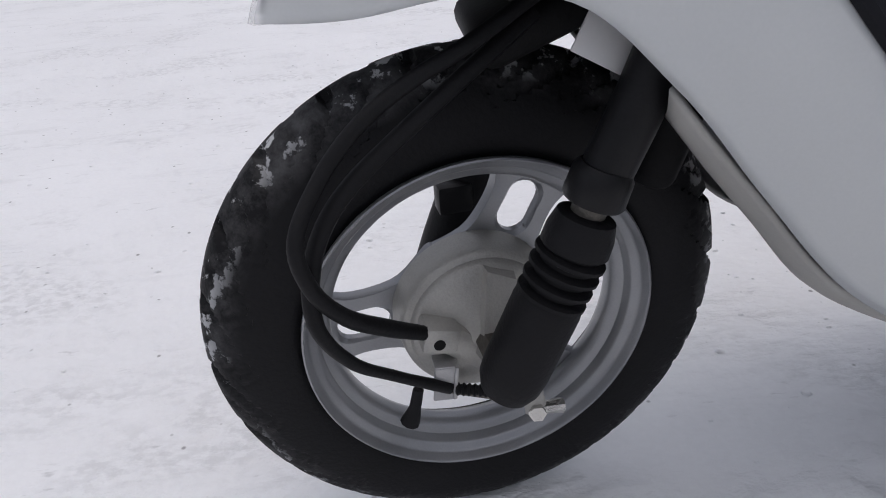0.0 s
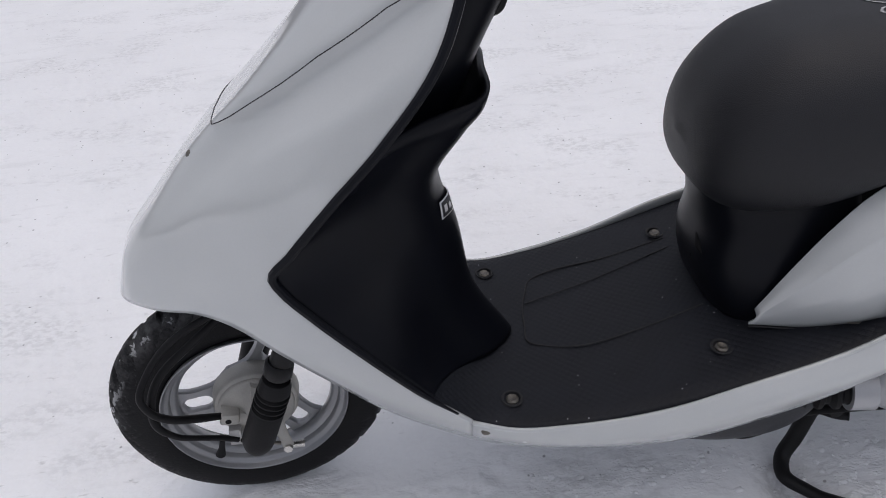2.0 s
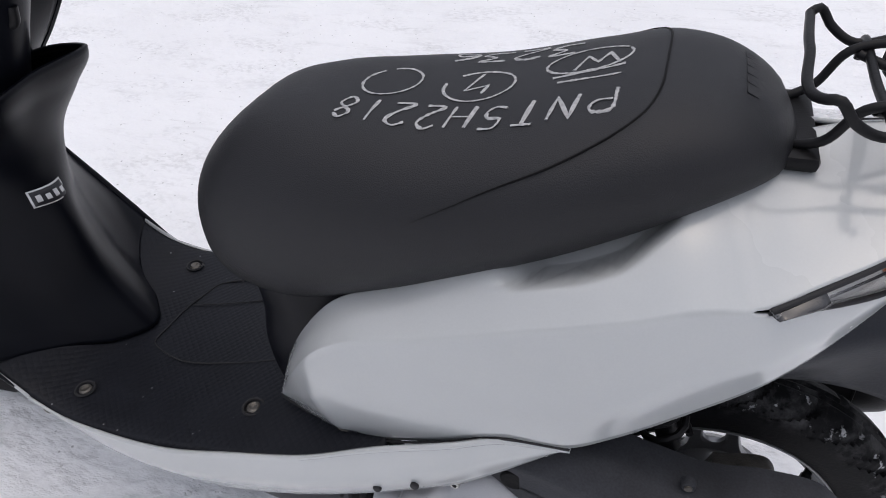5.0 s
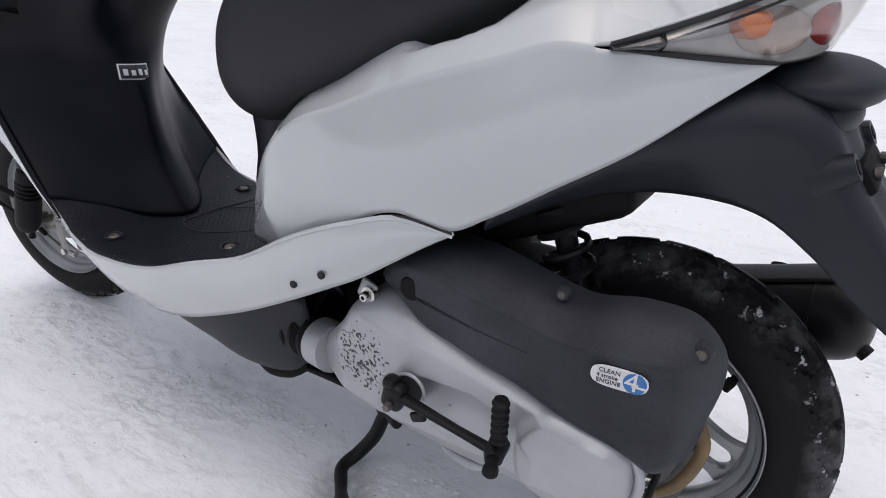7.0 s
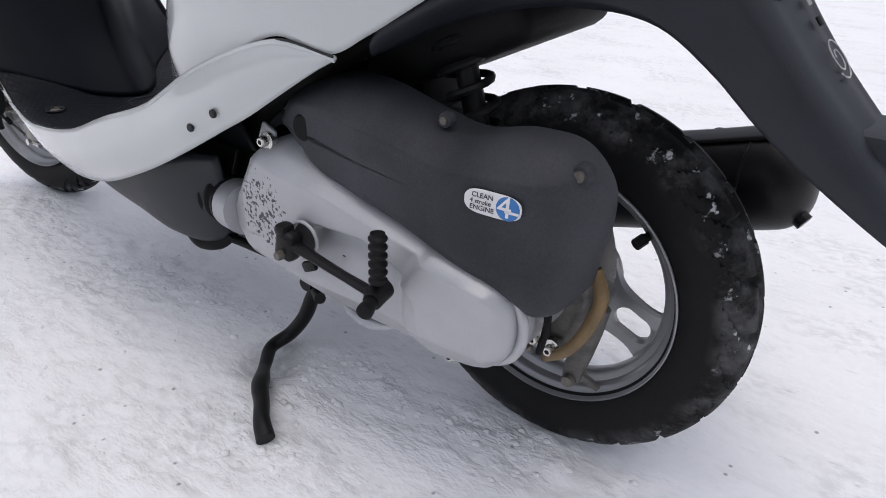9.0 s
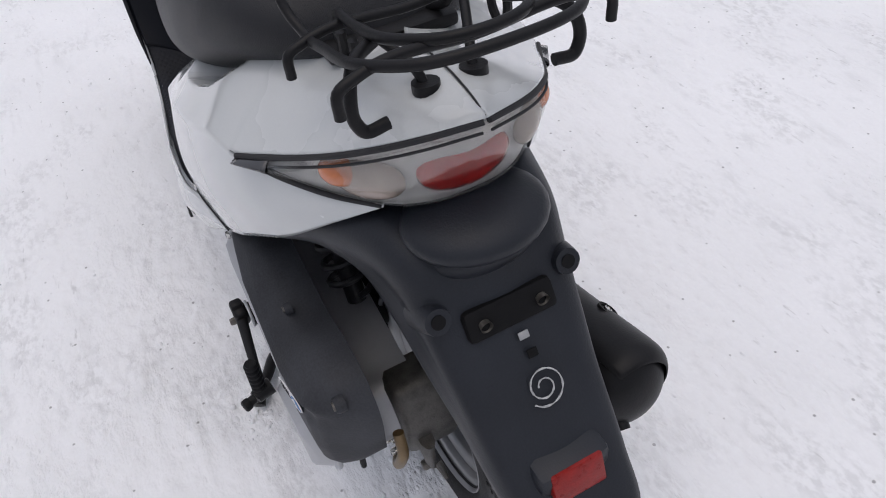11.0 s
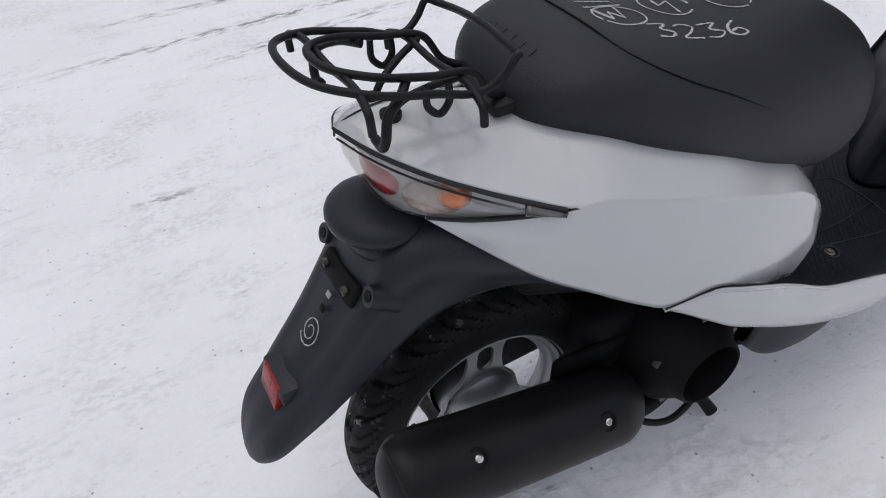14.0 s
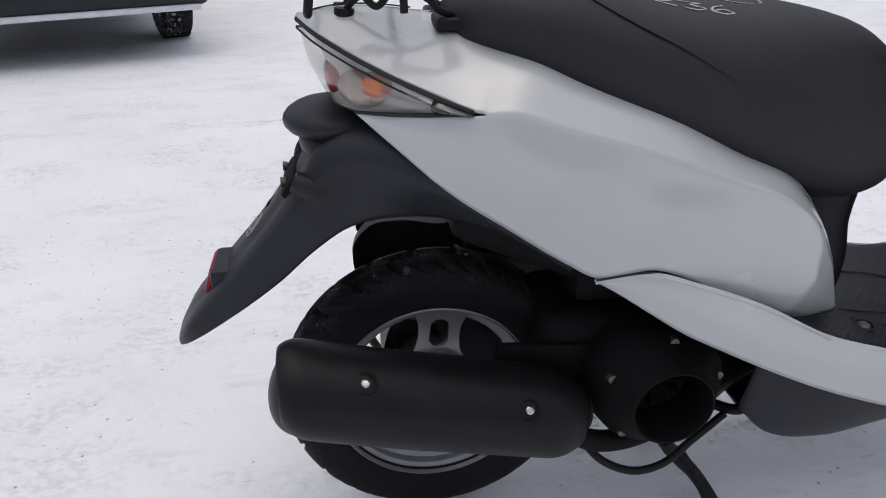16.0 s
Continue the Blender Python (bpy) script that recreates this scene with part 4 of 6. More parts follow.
lip = [(0.345, -0.100, 0.858), (0.331, -0.121, 0.821), (0.298, -0.151, 0.744), (0.238, -0.1585, 0.668), (0.180, -0.161, 0.610), (0.128, -0.1585, 0.553), (0.104, -0.157, 0.525), (0.112, -0.1585, 0.507), (0.138, -0.1615, 0.471), (0.192, -0.1665, 0.406), (0.253, -0.1705, 0.337), (0.288, -0.1715, 0.302)]
for s in (1, -1):
    sp("edge_lip", tube([(x, (y - 0.0006) * s, z) for x, y, z in lip], [0.0052] * 10 + [0.0046, 0.0015], 8, res=80), BLACK, inner)


def shield_x(y, z):
    """The back of the inner shield beside its middle."""
    f = (z - 0.480) / 0.087
    row = [tuple(np.array(p) * (1 - f) + np.array(q) * f) for p, q in zip(l2, l3)]
    s = spline(whole(row), 81)
    return float(np.interp(y, s[:, 1], s[:, 0]))


def shield_label(y0, y1, z0, z1, lift):
    return grid(np.array([[(shield_x(y, z) + lift, y, z - 0.10 * (y + 0.01)) for z in np.linspace(z0, z1, 4)] for y in np.linspace(y0, y1, 12)]))


tag = sp("label_plate", shield_label(-0.032, 0.016, 0.494, 0.519, 0.0022), LABEL, inner, "small black and white label", thick=0.0008)
sp("label_print", shield_label(-0.030, 0.014, 0.496, 0.517, 0.0030), INK, tag, thick=0.0004)
for k in range(4):
    y = -0.026 + 0.0106 * k
    sp("label_mark", shield_label(y, y + 0.006, 0.501, 0.511 - 0.002 * (k % 2), 0.0036), LABEL, tag, thick=0.0004)

# ---- steering column and handlebar
column = sp("steering_column", tube([(0.252, 0, 0.60), (0.300, 0, 0.70), (0.337, 0, 0.77), (0.362, 0, 0.82), (0.392, 0, 0.89), (0.405, 0, 0.95)], [0.046, 0.046, 0.044, 0.045, 0.050, 0.055], 28), BLACK, None, "black plastic steering column cover")
sp("column_band", tube([(0.3615, 0, 0.819), (0.3655, 0, 0.828)], 0.0462, 28, smooth=False), DEEP, column)
sp("bag_hook", tube([(0.345, -0.005, 0.735), (0.372, -0.008, 0.742), (0.378, -0.008, 0.760)], 0.006, 10), SATIN, column)
sp("key_lock", lathe([(0, -0.010), (0.012, -0.010), (0.014, -0.006), (0.014, 0.01)], 20), CHROME, column, "round metal ignition lock", at=Matrix.Translation((0.368, 0.036, 0.795)) @ Euler((radians(150), 0, radians(40))).to_matrix().to_4x4())
bar_dir = Vector((0.284, -0.959, 0))
bar = Vector((0.387, 0, 0.925))
head = sp("handlebar_cover", tube([bar + bar_dir * d + Vector((0, 0, z)) for d, z in ((-0.17, -0.01), (-0.09, 0.01), (0, 0.02), (0.09, 0.01), (0.17, -0.01))], [0.028, 0.045, 0.055, 0.045, 0.028], 24), BLACK, None, "black handlebar cover with rubber grips")
for s in (1, -1):
    a, b = bar + bar_dir * (0.165 * s) + Vector((0, 0, -0.012)), bar + bar_dir * (0.292 * s) + Vector((0, 0, -0.028))
    sp("grip", bellows(a, b, 0.0150, 10), RUBBER, head, "ribbed black rubber handgrip")
    sp("grip_end", tube([b, b + bar_dir * (0.006 * s)], 0.0178, 24, smooth=False), RUBBER, head)
    p = [bar + bar_dir * (d * s) + Vector((f, 0, z)) for d, f, z in ((0.12, -0.020, 0.0), (0.20, -0.032, -0.008), (0.27, -0.045, -0.018), (0.312, -0.090, -0.044))]
    sp("brake_lever", tube(p, [0.008, 0.0070, 0.0056, 0.0052], 12, flat=0.7), CHROME, head, "bright metal brake lever with a ball end")
    sp("lever_ball", lathe([(0, -0.0095), (0.0055, -0.008), (0.0092, -0.003), (0.0092, 0.003), (0.0055, 0.008), (0, 0.0095)], 18), CHROME, head, at=Matrix.Translation(p[-1]) @ Matrix.Scale(0.68, 4))

# ---- floor
FX = (0.235, 0.262, 0.30, 0.33, 0.36, 0.43, 0.54, 0.64, 0.74, 0.80, 0.835)
FZ = (0.352, 0.320, 0.291, 0.278, 0.272, 0.274, 0.294, 0.322, 0.354, 0.378, 0.398)
FW = (0.163, 0.166, 0.170, 0.174, 0.178, 0.185, 0.192, 0.196, 0.197, 0.193, 0.186)


def floor_z(x):
    return float(np.interp(x, FX, FZ))


frails = []
for k in np.linspace(-1, 1, 23):
    frails.append([(x, w * k, z - (0.004 if abs(k) > 0.97 else 0)) for x, z, w in zip(FX, FZ, FW)])
floor_board = sp("floorboard", grid(surf(frails, 60, 45)), FLOOR, None, "black studded plastic footboard with specks of snow", thick=0.006)


def on_floor(pts, lift=0.0032):
    return [(x, y, floor_z(x) + lift) for x, y in pts]


mat_line = [(0.64, -0.047), (0.55, -0.056), (0.462, -0.058), (0.430, -0.047), (0.401, -0.032), (0.402, 0.0), (0.405, 0.033), (0.416, 0.075), (0.429, 0.105), (0.445, 0.111), (0.55, 0.112), (0.64, 0.113)]
sp("hatch_joint", tube(on_floor(mat_line), 0.0012, 6, res=60), SEAM, floor_board, "dark joint round the footboard hatch")
sp("hatch_fold", tube(on_floor([(0.412, 0.050), (0.50, 0.066), (0.64, 0.090)]), 0.0009, 6, res=20), SEAM, floor_board)
for x, y, rust in ((0.361, -0.134, 0), (0.361, 0.134, 0), (0.632, -0.130, 0), (0.632, 0.130, 0), (0.775, -0.150, 1), (0.775, 0.150, 1)):
    z = floor_z(x)
    cup = sp("screw_cup", lathe([(0.0145, 0.0035), (0.0135, 0.0055), (0.0115, 0.005), (0.0105, 0.0005), (0.0, 0.0)], 24, axis="z"), SEAM if not rust else STEEL, floor_board, at=Matrix.Translation((x, y, z + 0.001)))
    sp("screw", lathe([(0.0085, 0.001), (0.0085, 0.0035), (0.006, 0.0055), (0.003, 0.0045), (0.0, 0.0035)], 16, axis="z"), STEEL, cup, "dull steel floor screw")

# ---- skirts under the floor
sk_top = [(0.305, -0.174, 0.287), (0.356, -0.180, 0.272), (0.430, -0.188, 0.276), (0.540, -0.198, 0.297), (0.642, -0.203, 0.334), (0.740, -0.203, 0.367), (0.838, -0.203, 0.420), (0.912, -0.200, 0.450), (0.962, -0.190, 0.463), (0.995, -0.183, 0.459), (1.021, -0.176, 0.453)]
sk_mid = [(0.305, -0.1585, 0.249), (0.356, -0.171, 0.243), (0.430, -0.187, 0.243), (0.550, -0.203, 0.262), (0.655, -0.209, 0.303), (0.755, -0.211, 0.335), (0.845, -0.212, 0.382), (0.912, -0.206, 0.420), (0.962, -0.195, 0.443), (0.995, -0.186, 0.450), (1.021, -0.177, 0.4525)]
sk_low = [(0.305, -0.134, 0.209), (0.356, -0.149, 0.205), (0.435, -0.168, 0.209), (0.565, -0.188, 0.226), (0.700, -0.198, 0.274), (0.814, -0.201, 0.329), (0.870, -0.200, 0.359), (0.918, -0.197, 0.385), (0.962, -0.189, 0.414), (0.995, -0.181, 0.436), (1.021, -0.175, 0.452)]
skirt = surf([sk_top, sk_mid, sk_low], 70, 12)
for s, g in ((-1, skirt), (1, flip_y(skirt))):
    sk = sp("floor_skirt", grid(g), WHITE, None, "pearl white panel along the footboard", thick=0.004)
    rim_line = [(x, -s * (y - 0.002), z - 0.0035) for x, y, z in sk_top[5:]]
    sp("skirt_bead", tube(rim_line, 0.0022, 6, res=40), WHITE, sk)
    for hx, hz in ((0.833, 0.359), (0.876, 0.382)) if s < 0 else ():
        sp("screw_hole", lathe([(0, -0.0005), (0.0036, -0.0005), (0.0046, 0.0004), (0.0046, 0.003)], 16), SEAM, sk, at=Matrix.Translation((hx, s * 0.2135, hz)) @ Matrix.Scale(-s, 4, (0, 1, 0)))
    sp("screw", lathe([(0, -0.002), (0.006, -0.001), (0.007, 0.002)], 14), STEEL, sk, at=Matrix.Translation((0.322, s * 0.1705, 0.262)) @ Matrix.Scale(-s, 4, (0, 1, 0)))

# ---- grey belly pan
bp0 = [(0.380, -0.155, 0.232), (0.520, -0.166, 0.238), (0.590, -0.168, 0.254), (0.660, -0.168, 0.276), (0.740, -0.158, 0.296), (0.785, -0.150, 0.300)]
bp1 = [(0.400, -0.140, 0.210), (0.520, -0.150, 0.193), (0.590, -0.150, 0.180), (0.655, -0.150, 0.167), (0.745, -0.146, 0.180), (0.790, -0.138, 0.222)]
bp2 = [(0.400, -0.090, 0.180), (0.500, -0.110, 0.160), (0.570, -0.115, 0.152), (0.645, -0.120, 0.147), (0.735, -0.118, 0.160), (0.770, -0.110, 0.195)]
bp3 = [(0.400, 0, 0.165), (0.48, 0, 0.140), (0.56, 0, 0.135), (0.65, 0, 0.132), (0.72, 0, 0.145), (0.755, 0, 0.180)]
belly = surf([bp0, bp1, bp2, bp3] + [[(x, -y, z) for x, y, z in r] for r in (bp2, bp1, bp0)], 30, 41)
sp("belly_pan", grid(belly), GREY, None, "matt dark grey under-floor cover", thick=0.004)

# ---- under-seat panel
nk = []
for z, xf, w in ((0.300, 0.668, 0.110), (0.345, 0.640, 0.112), (0.40, 0.628, 0.105), (0.45, 0.632, 0.098), (0.50, 0.622, 0.090), (0.545, 0.612, 0.085)):
    nk.append([(xf + 0.16, -w - 0.01, z), (xf + 0.06, -w, z), (xf + 0.018, -w * 0.78, z), (xf, -w * 0.35, z), (xf - 0.002, 0, z)])
sp("seat_support", grid(surf([whole(r) for r in nk], 49, 24)), BLACK, None, "black plastic panel under the seat", thick=0.004)
sp("vent_pin", lathe([(0, -0.003), (0.004, -0.002), (0.005, 0.002)], 12), STEEL, None, at=Matrix.Translation((0.652, -0.083, 0.405)))
def neck(y, z):
    """The front face of the under-seat panel, a touch proud."""
    a = np.array([spline(r, 25) for r in nk])
    c = np.array([spline(a[:, j], 40) for j in range(25)]).reshape(-1, 3)
    k = np.argsort((c[:, 1] - y) ** 2 + (c[:, 2] - z) ** 2)[:4]
    return (float(c[k, 0].mean()) - 0.0008, y, z)


sp("lock_slot", tube([neck(-0.018, 0.427), neck(-0.026, 0.421), neck(-0.034, 0.414), neck(-0.042, 0.409)], [0.0022, 0.0045, 0.0055, 0.0025], 8, res=20), DEEP, None, "dark slot in the panel")
sp("panel_joint", tube([neck(-0.019, 0.428), neck(-0.012, 0.436), neck(-0.006, 0.448), neck(-0.002, 0.470), neck(0.0, 0.50)], 0.0009, 6, res=30), DEEP, None)
hole = sp("bolt_hole", lathe([(0, -0.0006), (0.0045, -0.0006), (0.0056, 0.0012)], 14), DEEP, None, at=Matrix.Translation(neck(-0.020, 0.391)) @ Matrix.Rotation(radians(-70), 4, "Z"))

# ---- seat
SX = (0.591, 0.594, 0.601, 0.614, 0.636, 0.670, 0.720, 0.800, 0.900, 1.000, 1.060, 1.110, 1.145, 1.160)
ST = (0.578, 0.596, 0.615, 0.639, 0.664, 0.689, 0.703, 0.712, 0.722, 0.746, 0.760, 0.752, 0.731, 0.708)
SB = (0.566, 0.545, 0.522, 0.504, 0.491, 0.486, 0.490, 0.522, 0.570, 0.618, 0.648, 0.674, 0.688, 0.694)
SW = (0.013, 0.046, 0.073, 0.095, 0.113, 0.128, 0.140, 0.149, 0.152, 0.145, 0.130, 0.106, 0.070, 0.020)
FINE_X = np.concatenate([np.linspace(0.591, 0.606, 12)[:-1], np.linspace(0.606, 1.160, 76)])


def curve_at(x, ys):
    s = spline([(a, b, 0) for a, b in zip(SX, ys)], 900)
    return float(np.interp(x, s[:, 0], s[:, 1]))


def seat_section(x):
    zt, zb, w = curve_at(x, ST), curve_at(x, SB), curve_at(x, SW)
    h = zt - zb
    pts = []
    for a in np.linspace(-90, 90, 31):
        c, s = math.cos(radians(a)), math.sin(radians(a))
        y = w * abs(c) ** 0.66
        z = zb + h * (0.42 + (0.58 * abs(s) ** 0.85 if s > 0 else -0.42 * abs(s) ** 0.9 / 0.95))
        pts.append((x, -y, z))
    return pts


def seat_top(x, y):
    """The height of the seat at a place on its top."""
    sec = seat_section(x)[15:]
    ys = [-p[1] for p in sec][::-1]
    return float(np.interp(abs(y), ys, [p[2] for p in sec][::-1]))


def tilt(pts):
    """The seat sits a little higher on its left side."""
    return [(x, y, z - 0.045 * y) for x, y, z in pts]


seat_g = np.array([tilt(whole(seat_section(x))) for x in FINE_X])
seat_g = np.concatenate([seat_g[:1] * 0 + seat_g[:1].mean(1, keepdims=True) + np.array([-0.003, 0, 0.002]), seat_g, seat_g[-1:] * 0 + seat_g[-1:].mean(1, keepdims=True)])
seat = sp("seat", grid(seat_g), VINYL, None, "black vinyl dual seat with chalk marks", thick=0.003)


def on_seat(x, y, lift=0.0028):
    slope = (seat_top(x, y + 0.002) - seat_top(x, y - 0.002)) / 0.004
    return (x, y, seat_top(x, y) + lift * math.hypot(1, min(1.5, abs(slope))))


def seat_side(x, z):
    """The seat's flank at a length and a height."""
    sec = [p for p in seat_section(x) if p[2] > curve_at(x, SB) + 0.42 * (curve_at(x, ST) - curve_at(x, SB))]
    return (x, float(np.interp(z, [p[2] for p in sec], [p[1] for p in sec])) - 0.0026, z + 0.0008)


guide = spline([(x, z, 0) for x, z in ((0.868, 0.655), (0.900, 0.673), (0.934, 0.692), (0.985, 0.717), (1.022, 0.737), (1.040, 0.748))], 26)
flank = [seat_side(x, z) for x, z, _ in guide]
crown = [(1.052, y, seat_top(1.052, y) + 0.0024) for y in (-0.046, -0.034, -0.022, -0.011, 0.0)]
sp("seat_seam", tube(tilt(whole(flank + crown)), [0.0001, 0.0005, 0.0009, 0.0010, 0.0010, 0.0010, 0.0010, 0.0010, 0.0009, 0.0005, 0.0001], 6, res=160), DEEP, seat, "stitched seam round the pillion pad")
for k in range(5):
    x, y = 1.118 + 0.0, -0.036 + 0.018 * k
    sp("embossed_mark", block((0.010, 0.011, 0.0008), tilt([on_seat(x, y, 0.0018)])[0], 0.0003, 1, turn=Euler((0, radians(28), 0)).to_matrix()), VINYL, seat)

# chalk writing, in strokes on a grid of 2 by 4
GLYPH = {}
GLYPH["P"] = "0,0 0,4 1.6,3.8 1.8,2.8 1.4,2.1 0,2"
GLYPH["N"] = "0,0 0,4 2,0.2 2,4"
GLYPH["T"] = "0,4 2,4|1,4 1,0"
GLYPH["S"] = "1.9,4 0.4,3.9 0.2,2.5 1.5,2.3 1.9,1.2 1.2,0.3 0,0.6"
GLYPH["H"] = "0,0 0,4|2,0 2,4|0,2 2,2"
GLYPH["1"] = "1,0 1,4"
GLYPH["2"] = "0,3.4 1,4 2,3.2 1.4,1.8 0,0.1 2,0"
GLYPH["3"] = "0,3.9 1.8,4 0.9,2.4 2,1.4 1.3,0.2 0,0.2"
GLYPH["6"] = "1.4,4 0.3,2.4 0.1,0.8 1,0 1.9,0.7 1.4,1.8 0.3,1.2"
GLYPH["7"] = "0.2,4 0,2.4 2,3.4 1.2,0"
GLYPH["8"] = "1.7,3.4 1,4 0.2,3.2 1.8,1.2 1,0 0.2,0.9 1.8,3.0"
GLYPH["W"] = "0,4 0.5,0 1,2.6 1.5,0 2,4"
ROUND = "PS2368"
chalk_rng = random.Random(7)


def chalk_line(pts, r=0.0016, bent=True):
    """One uneven chalk stroke rubbed on to the seat."""
    if bent:
        p = spline([(x, y, 0) for x, y in pts], max(6, 6 * len(pts)))
    else:
        p = np.array([(a[0] + (b[0] - a[0]) * f, a[1] + (b[1] - a[1]) * f, 0) for a, b in zip(pts, pts[1:]) for f in (0, 0.12, 0.37, 0.63, 0.88)] + [(pts[-1][0], pts[-1][1], 0)])
    path = tilt([on_seat(x, y, 0.0021) for x, y, _ in p])
    sp("chalk_stroke", tube(path, [r * chalk_rng.uniform(0.55, 1.3) for _ in path], 6, smooth=False, flat=0.35), CHALK, seat)


def chalk(text, x0, y0, x1, y1, tall, wide=0.62, bow=0.0):
    """Letters from (x0, y0) to (x1, y1), read from the right side of the seat, on a line that may bow."""
    step = Vector((x1 - x0, y1 - y0)) / len(text)
    up = Vector((step.y, -step.x)).normalized()
    up = -up if up.y > 0 else up
    for k, c in enumerate(text):
        f = (k + 0.5) / len(text)
        o = Vector((x0, y0)) + step * k + up * (4 * bow * f * (1 - f))
        w, h = wide * chalk_rng.uniform(0.92, 1.08), tall * chalk_rng.uniform(0.94, 1.06)
        for s in GLYPH[c].split("|"):
            chalk_line([tuple(o + step * (float(a) / 2 * w + 0.02 * float(b)) + up * (float(b) / 4 * h)) for a, b in (q.split(",") for q in s.split())], 0.0017, c in ROUND)


def chalk_ring(cx, cy, rx, ry, a0=0, a1=360, tilt=0.0, r=0.0014):
    ct, st = math.cos(radians(tilt)), math.sin(radians(tilt))
    ring = [(rx * math.cos(radians(a)), ry * math.sin(radians(a))) for a in np.linspace(a0, a1, 16)]
    chalk_line([(cx + u * ct - v * st, cy + u * st + v * ct) for u, v in ring], r)


chalk("PNTSH2218", 1.019, -0.052, 0.764, -0.036, 0.031, bow=0.012)
chalk("3236", 0.975, 0.068, 0.841, 0.078, 0.030, wide=0.78)
chalk("7", 0.9046, 0.0104, 0.8844, 0.0104, 0.0430, wide=1.0)
chalk_ring(0.8945, -0.0150, 0.0325, 0.0310, 170, 492)
chalk_ring(0.8945, -0.0160, 0.0315, 0.0300, 182, 240, r=0.0012)
chalk_ring(0.807, -0.0040, 0.0287, 0.0300, 126, 464)
chalk("W", 1.013, 0.0260, 0.972, 0.0200, 0.0300, wide=0.95)
chalk_ring(0.987, 0.0140, 0.0365, 0.0255, 20, 372, tilt=14)
chalk_line([(0.961, -0.0183), (0.990, -0.0135), (1.0191, -0.008)])
chalk_line([(0.9666, -0.0294), (0.990, -0.0285), (1.0176, -0.027)])

# ---- body side covers
lower = [(0.669, -0.115, 0.346), (0.741, -0.143, 0.356), (0.808, -0.168, 0.384), (0.893, -0.188, 0.434), (0.960, -0.189, 0.466), (1.021, -0.177, 0.456), (1.055, -0.171, 0.474), (1.114, -0.156, 0.511), (1.171, -0.136, 0.547), (1.226, -0.101, 0.591), (1.264, -0.067, 0.621)]
bulge = [(0.672, -0.118, 0.352), (0.738, -0.152, 0.400), (0.800, -0.174, 0.440), (0.885, -0.189, 0.482), (0.960, -0.192, 0.515), (1.021, -0.187, 0.530), (1.060, -0.182, 0.545), (1.110, -0.170, 0.570), (1.160, -0.152, 0.590), (1.215, -0.115, 0.612), (1.264, -0.067, 0.6215)]
ridge = [(0.676, -0.119, 0.360), (0.718, -0.146, 0.432), (0.764, -0.163, 0.495), (0.812, -0.171, 0.531), (0.882, -0.177, 0.559), (0.972, -0.179, 0.595), (1.064, -0.171, 0.623), (1.110, -0.163, 0.637), (1.151, -0.152, 0.634), (1.202, -0.120, 0.629), (1.264, -0.067, 0.622)]
KL = np.concatenate([np.linspace(0, 8, 81), np.linspace(8, 10, 21)[1:]])
KU = np.concatenate([np.linspace(0, 8, 81), np.linspace(8, 13, 51)[1:]])
low_rows = [spline(r, 0, KL) for r in (lower, bulge, ridge)]
ridge_up = ridge[:8] + [(1.151, -0.152, 0.638), (1.181, -0.135, 0.649), (1.222, -0.112, 0.665), (1.268, -0.081, 0.686), (1.303, -0.041, 0.703), (1.320, 0, 0.712)]
topline = [(0.676, -0.112, 0.366), (0.703, -0.122, 0.432), (0.735, -0.126, 0.488), (0.775, -0.126, 0.534), (0.850, -0.130, 0.574), (0.935, -0.132, 0.622), (1.025, -0.120, 0.658), (1.075, -0.095, 0.686), (1.120, -0.055, 0.702), (1.160, -0.014, 0.709), (1.20, 0, 0.715), (1.24, 0, 0.720), (1.28, 0, 0.720), (1.316, 0, 0.714)]
ridge_row, top_row = spline(ridge_up, 0, KU), spline(topline, 0, KU)
ridge_row[:78] = low_rows[2][:78]
swell = np.interp(KU, (0, 1, 5, 8, 9, 13), (0.001, 0.003, 0.003, 0.005, 0.009, 0.002))
mid_row = (ridge_row + top_row) / 2 + np.stack([0 * swell, -0.5 * swell * np.clip(-top_row[:, 1] / 0.1, 0, 1), 0.8 * swell], 1)
lower_g = np.array([spline([r[k] for r in low_rows], 22) for k in range(len(KL))])
upper_g = np.array([spline([ridge_row[k], mid_row[k], top_row[k]], 40) for k in range(len(KU))])
# the front end turns in over a curved crease
for i in range(lower_g.shape[0]):
    for j in range(lower_g.shape[1]):
        x, y, z = lower_g[i, j]
        crease = float(np.interp(z, (0.350, 0.372, 0.395, 0.430, 0.480, 0.520), (0.820, 0.790, 0.765, 0.748, 0.742, 0.745)))
        front = 0.669 + 0.30 * max(0.0, z - 0.350)
        fade = min(1.0, max(0.0, (0.500 - z) / 0.05))
        out = 0.0085 * (max(0.0, (x - front) / (crease - front)) if x < crease else math.exp(-(x - crease) / 0.055))
        lower_g[i, j, 1] -= out * fade * min(1.0, j / 3, (lower_g.shape[1] - 1 - j) / 7)
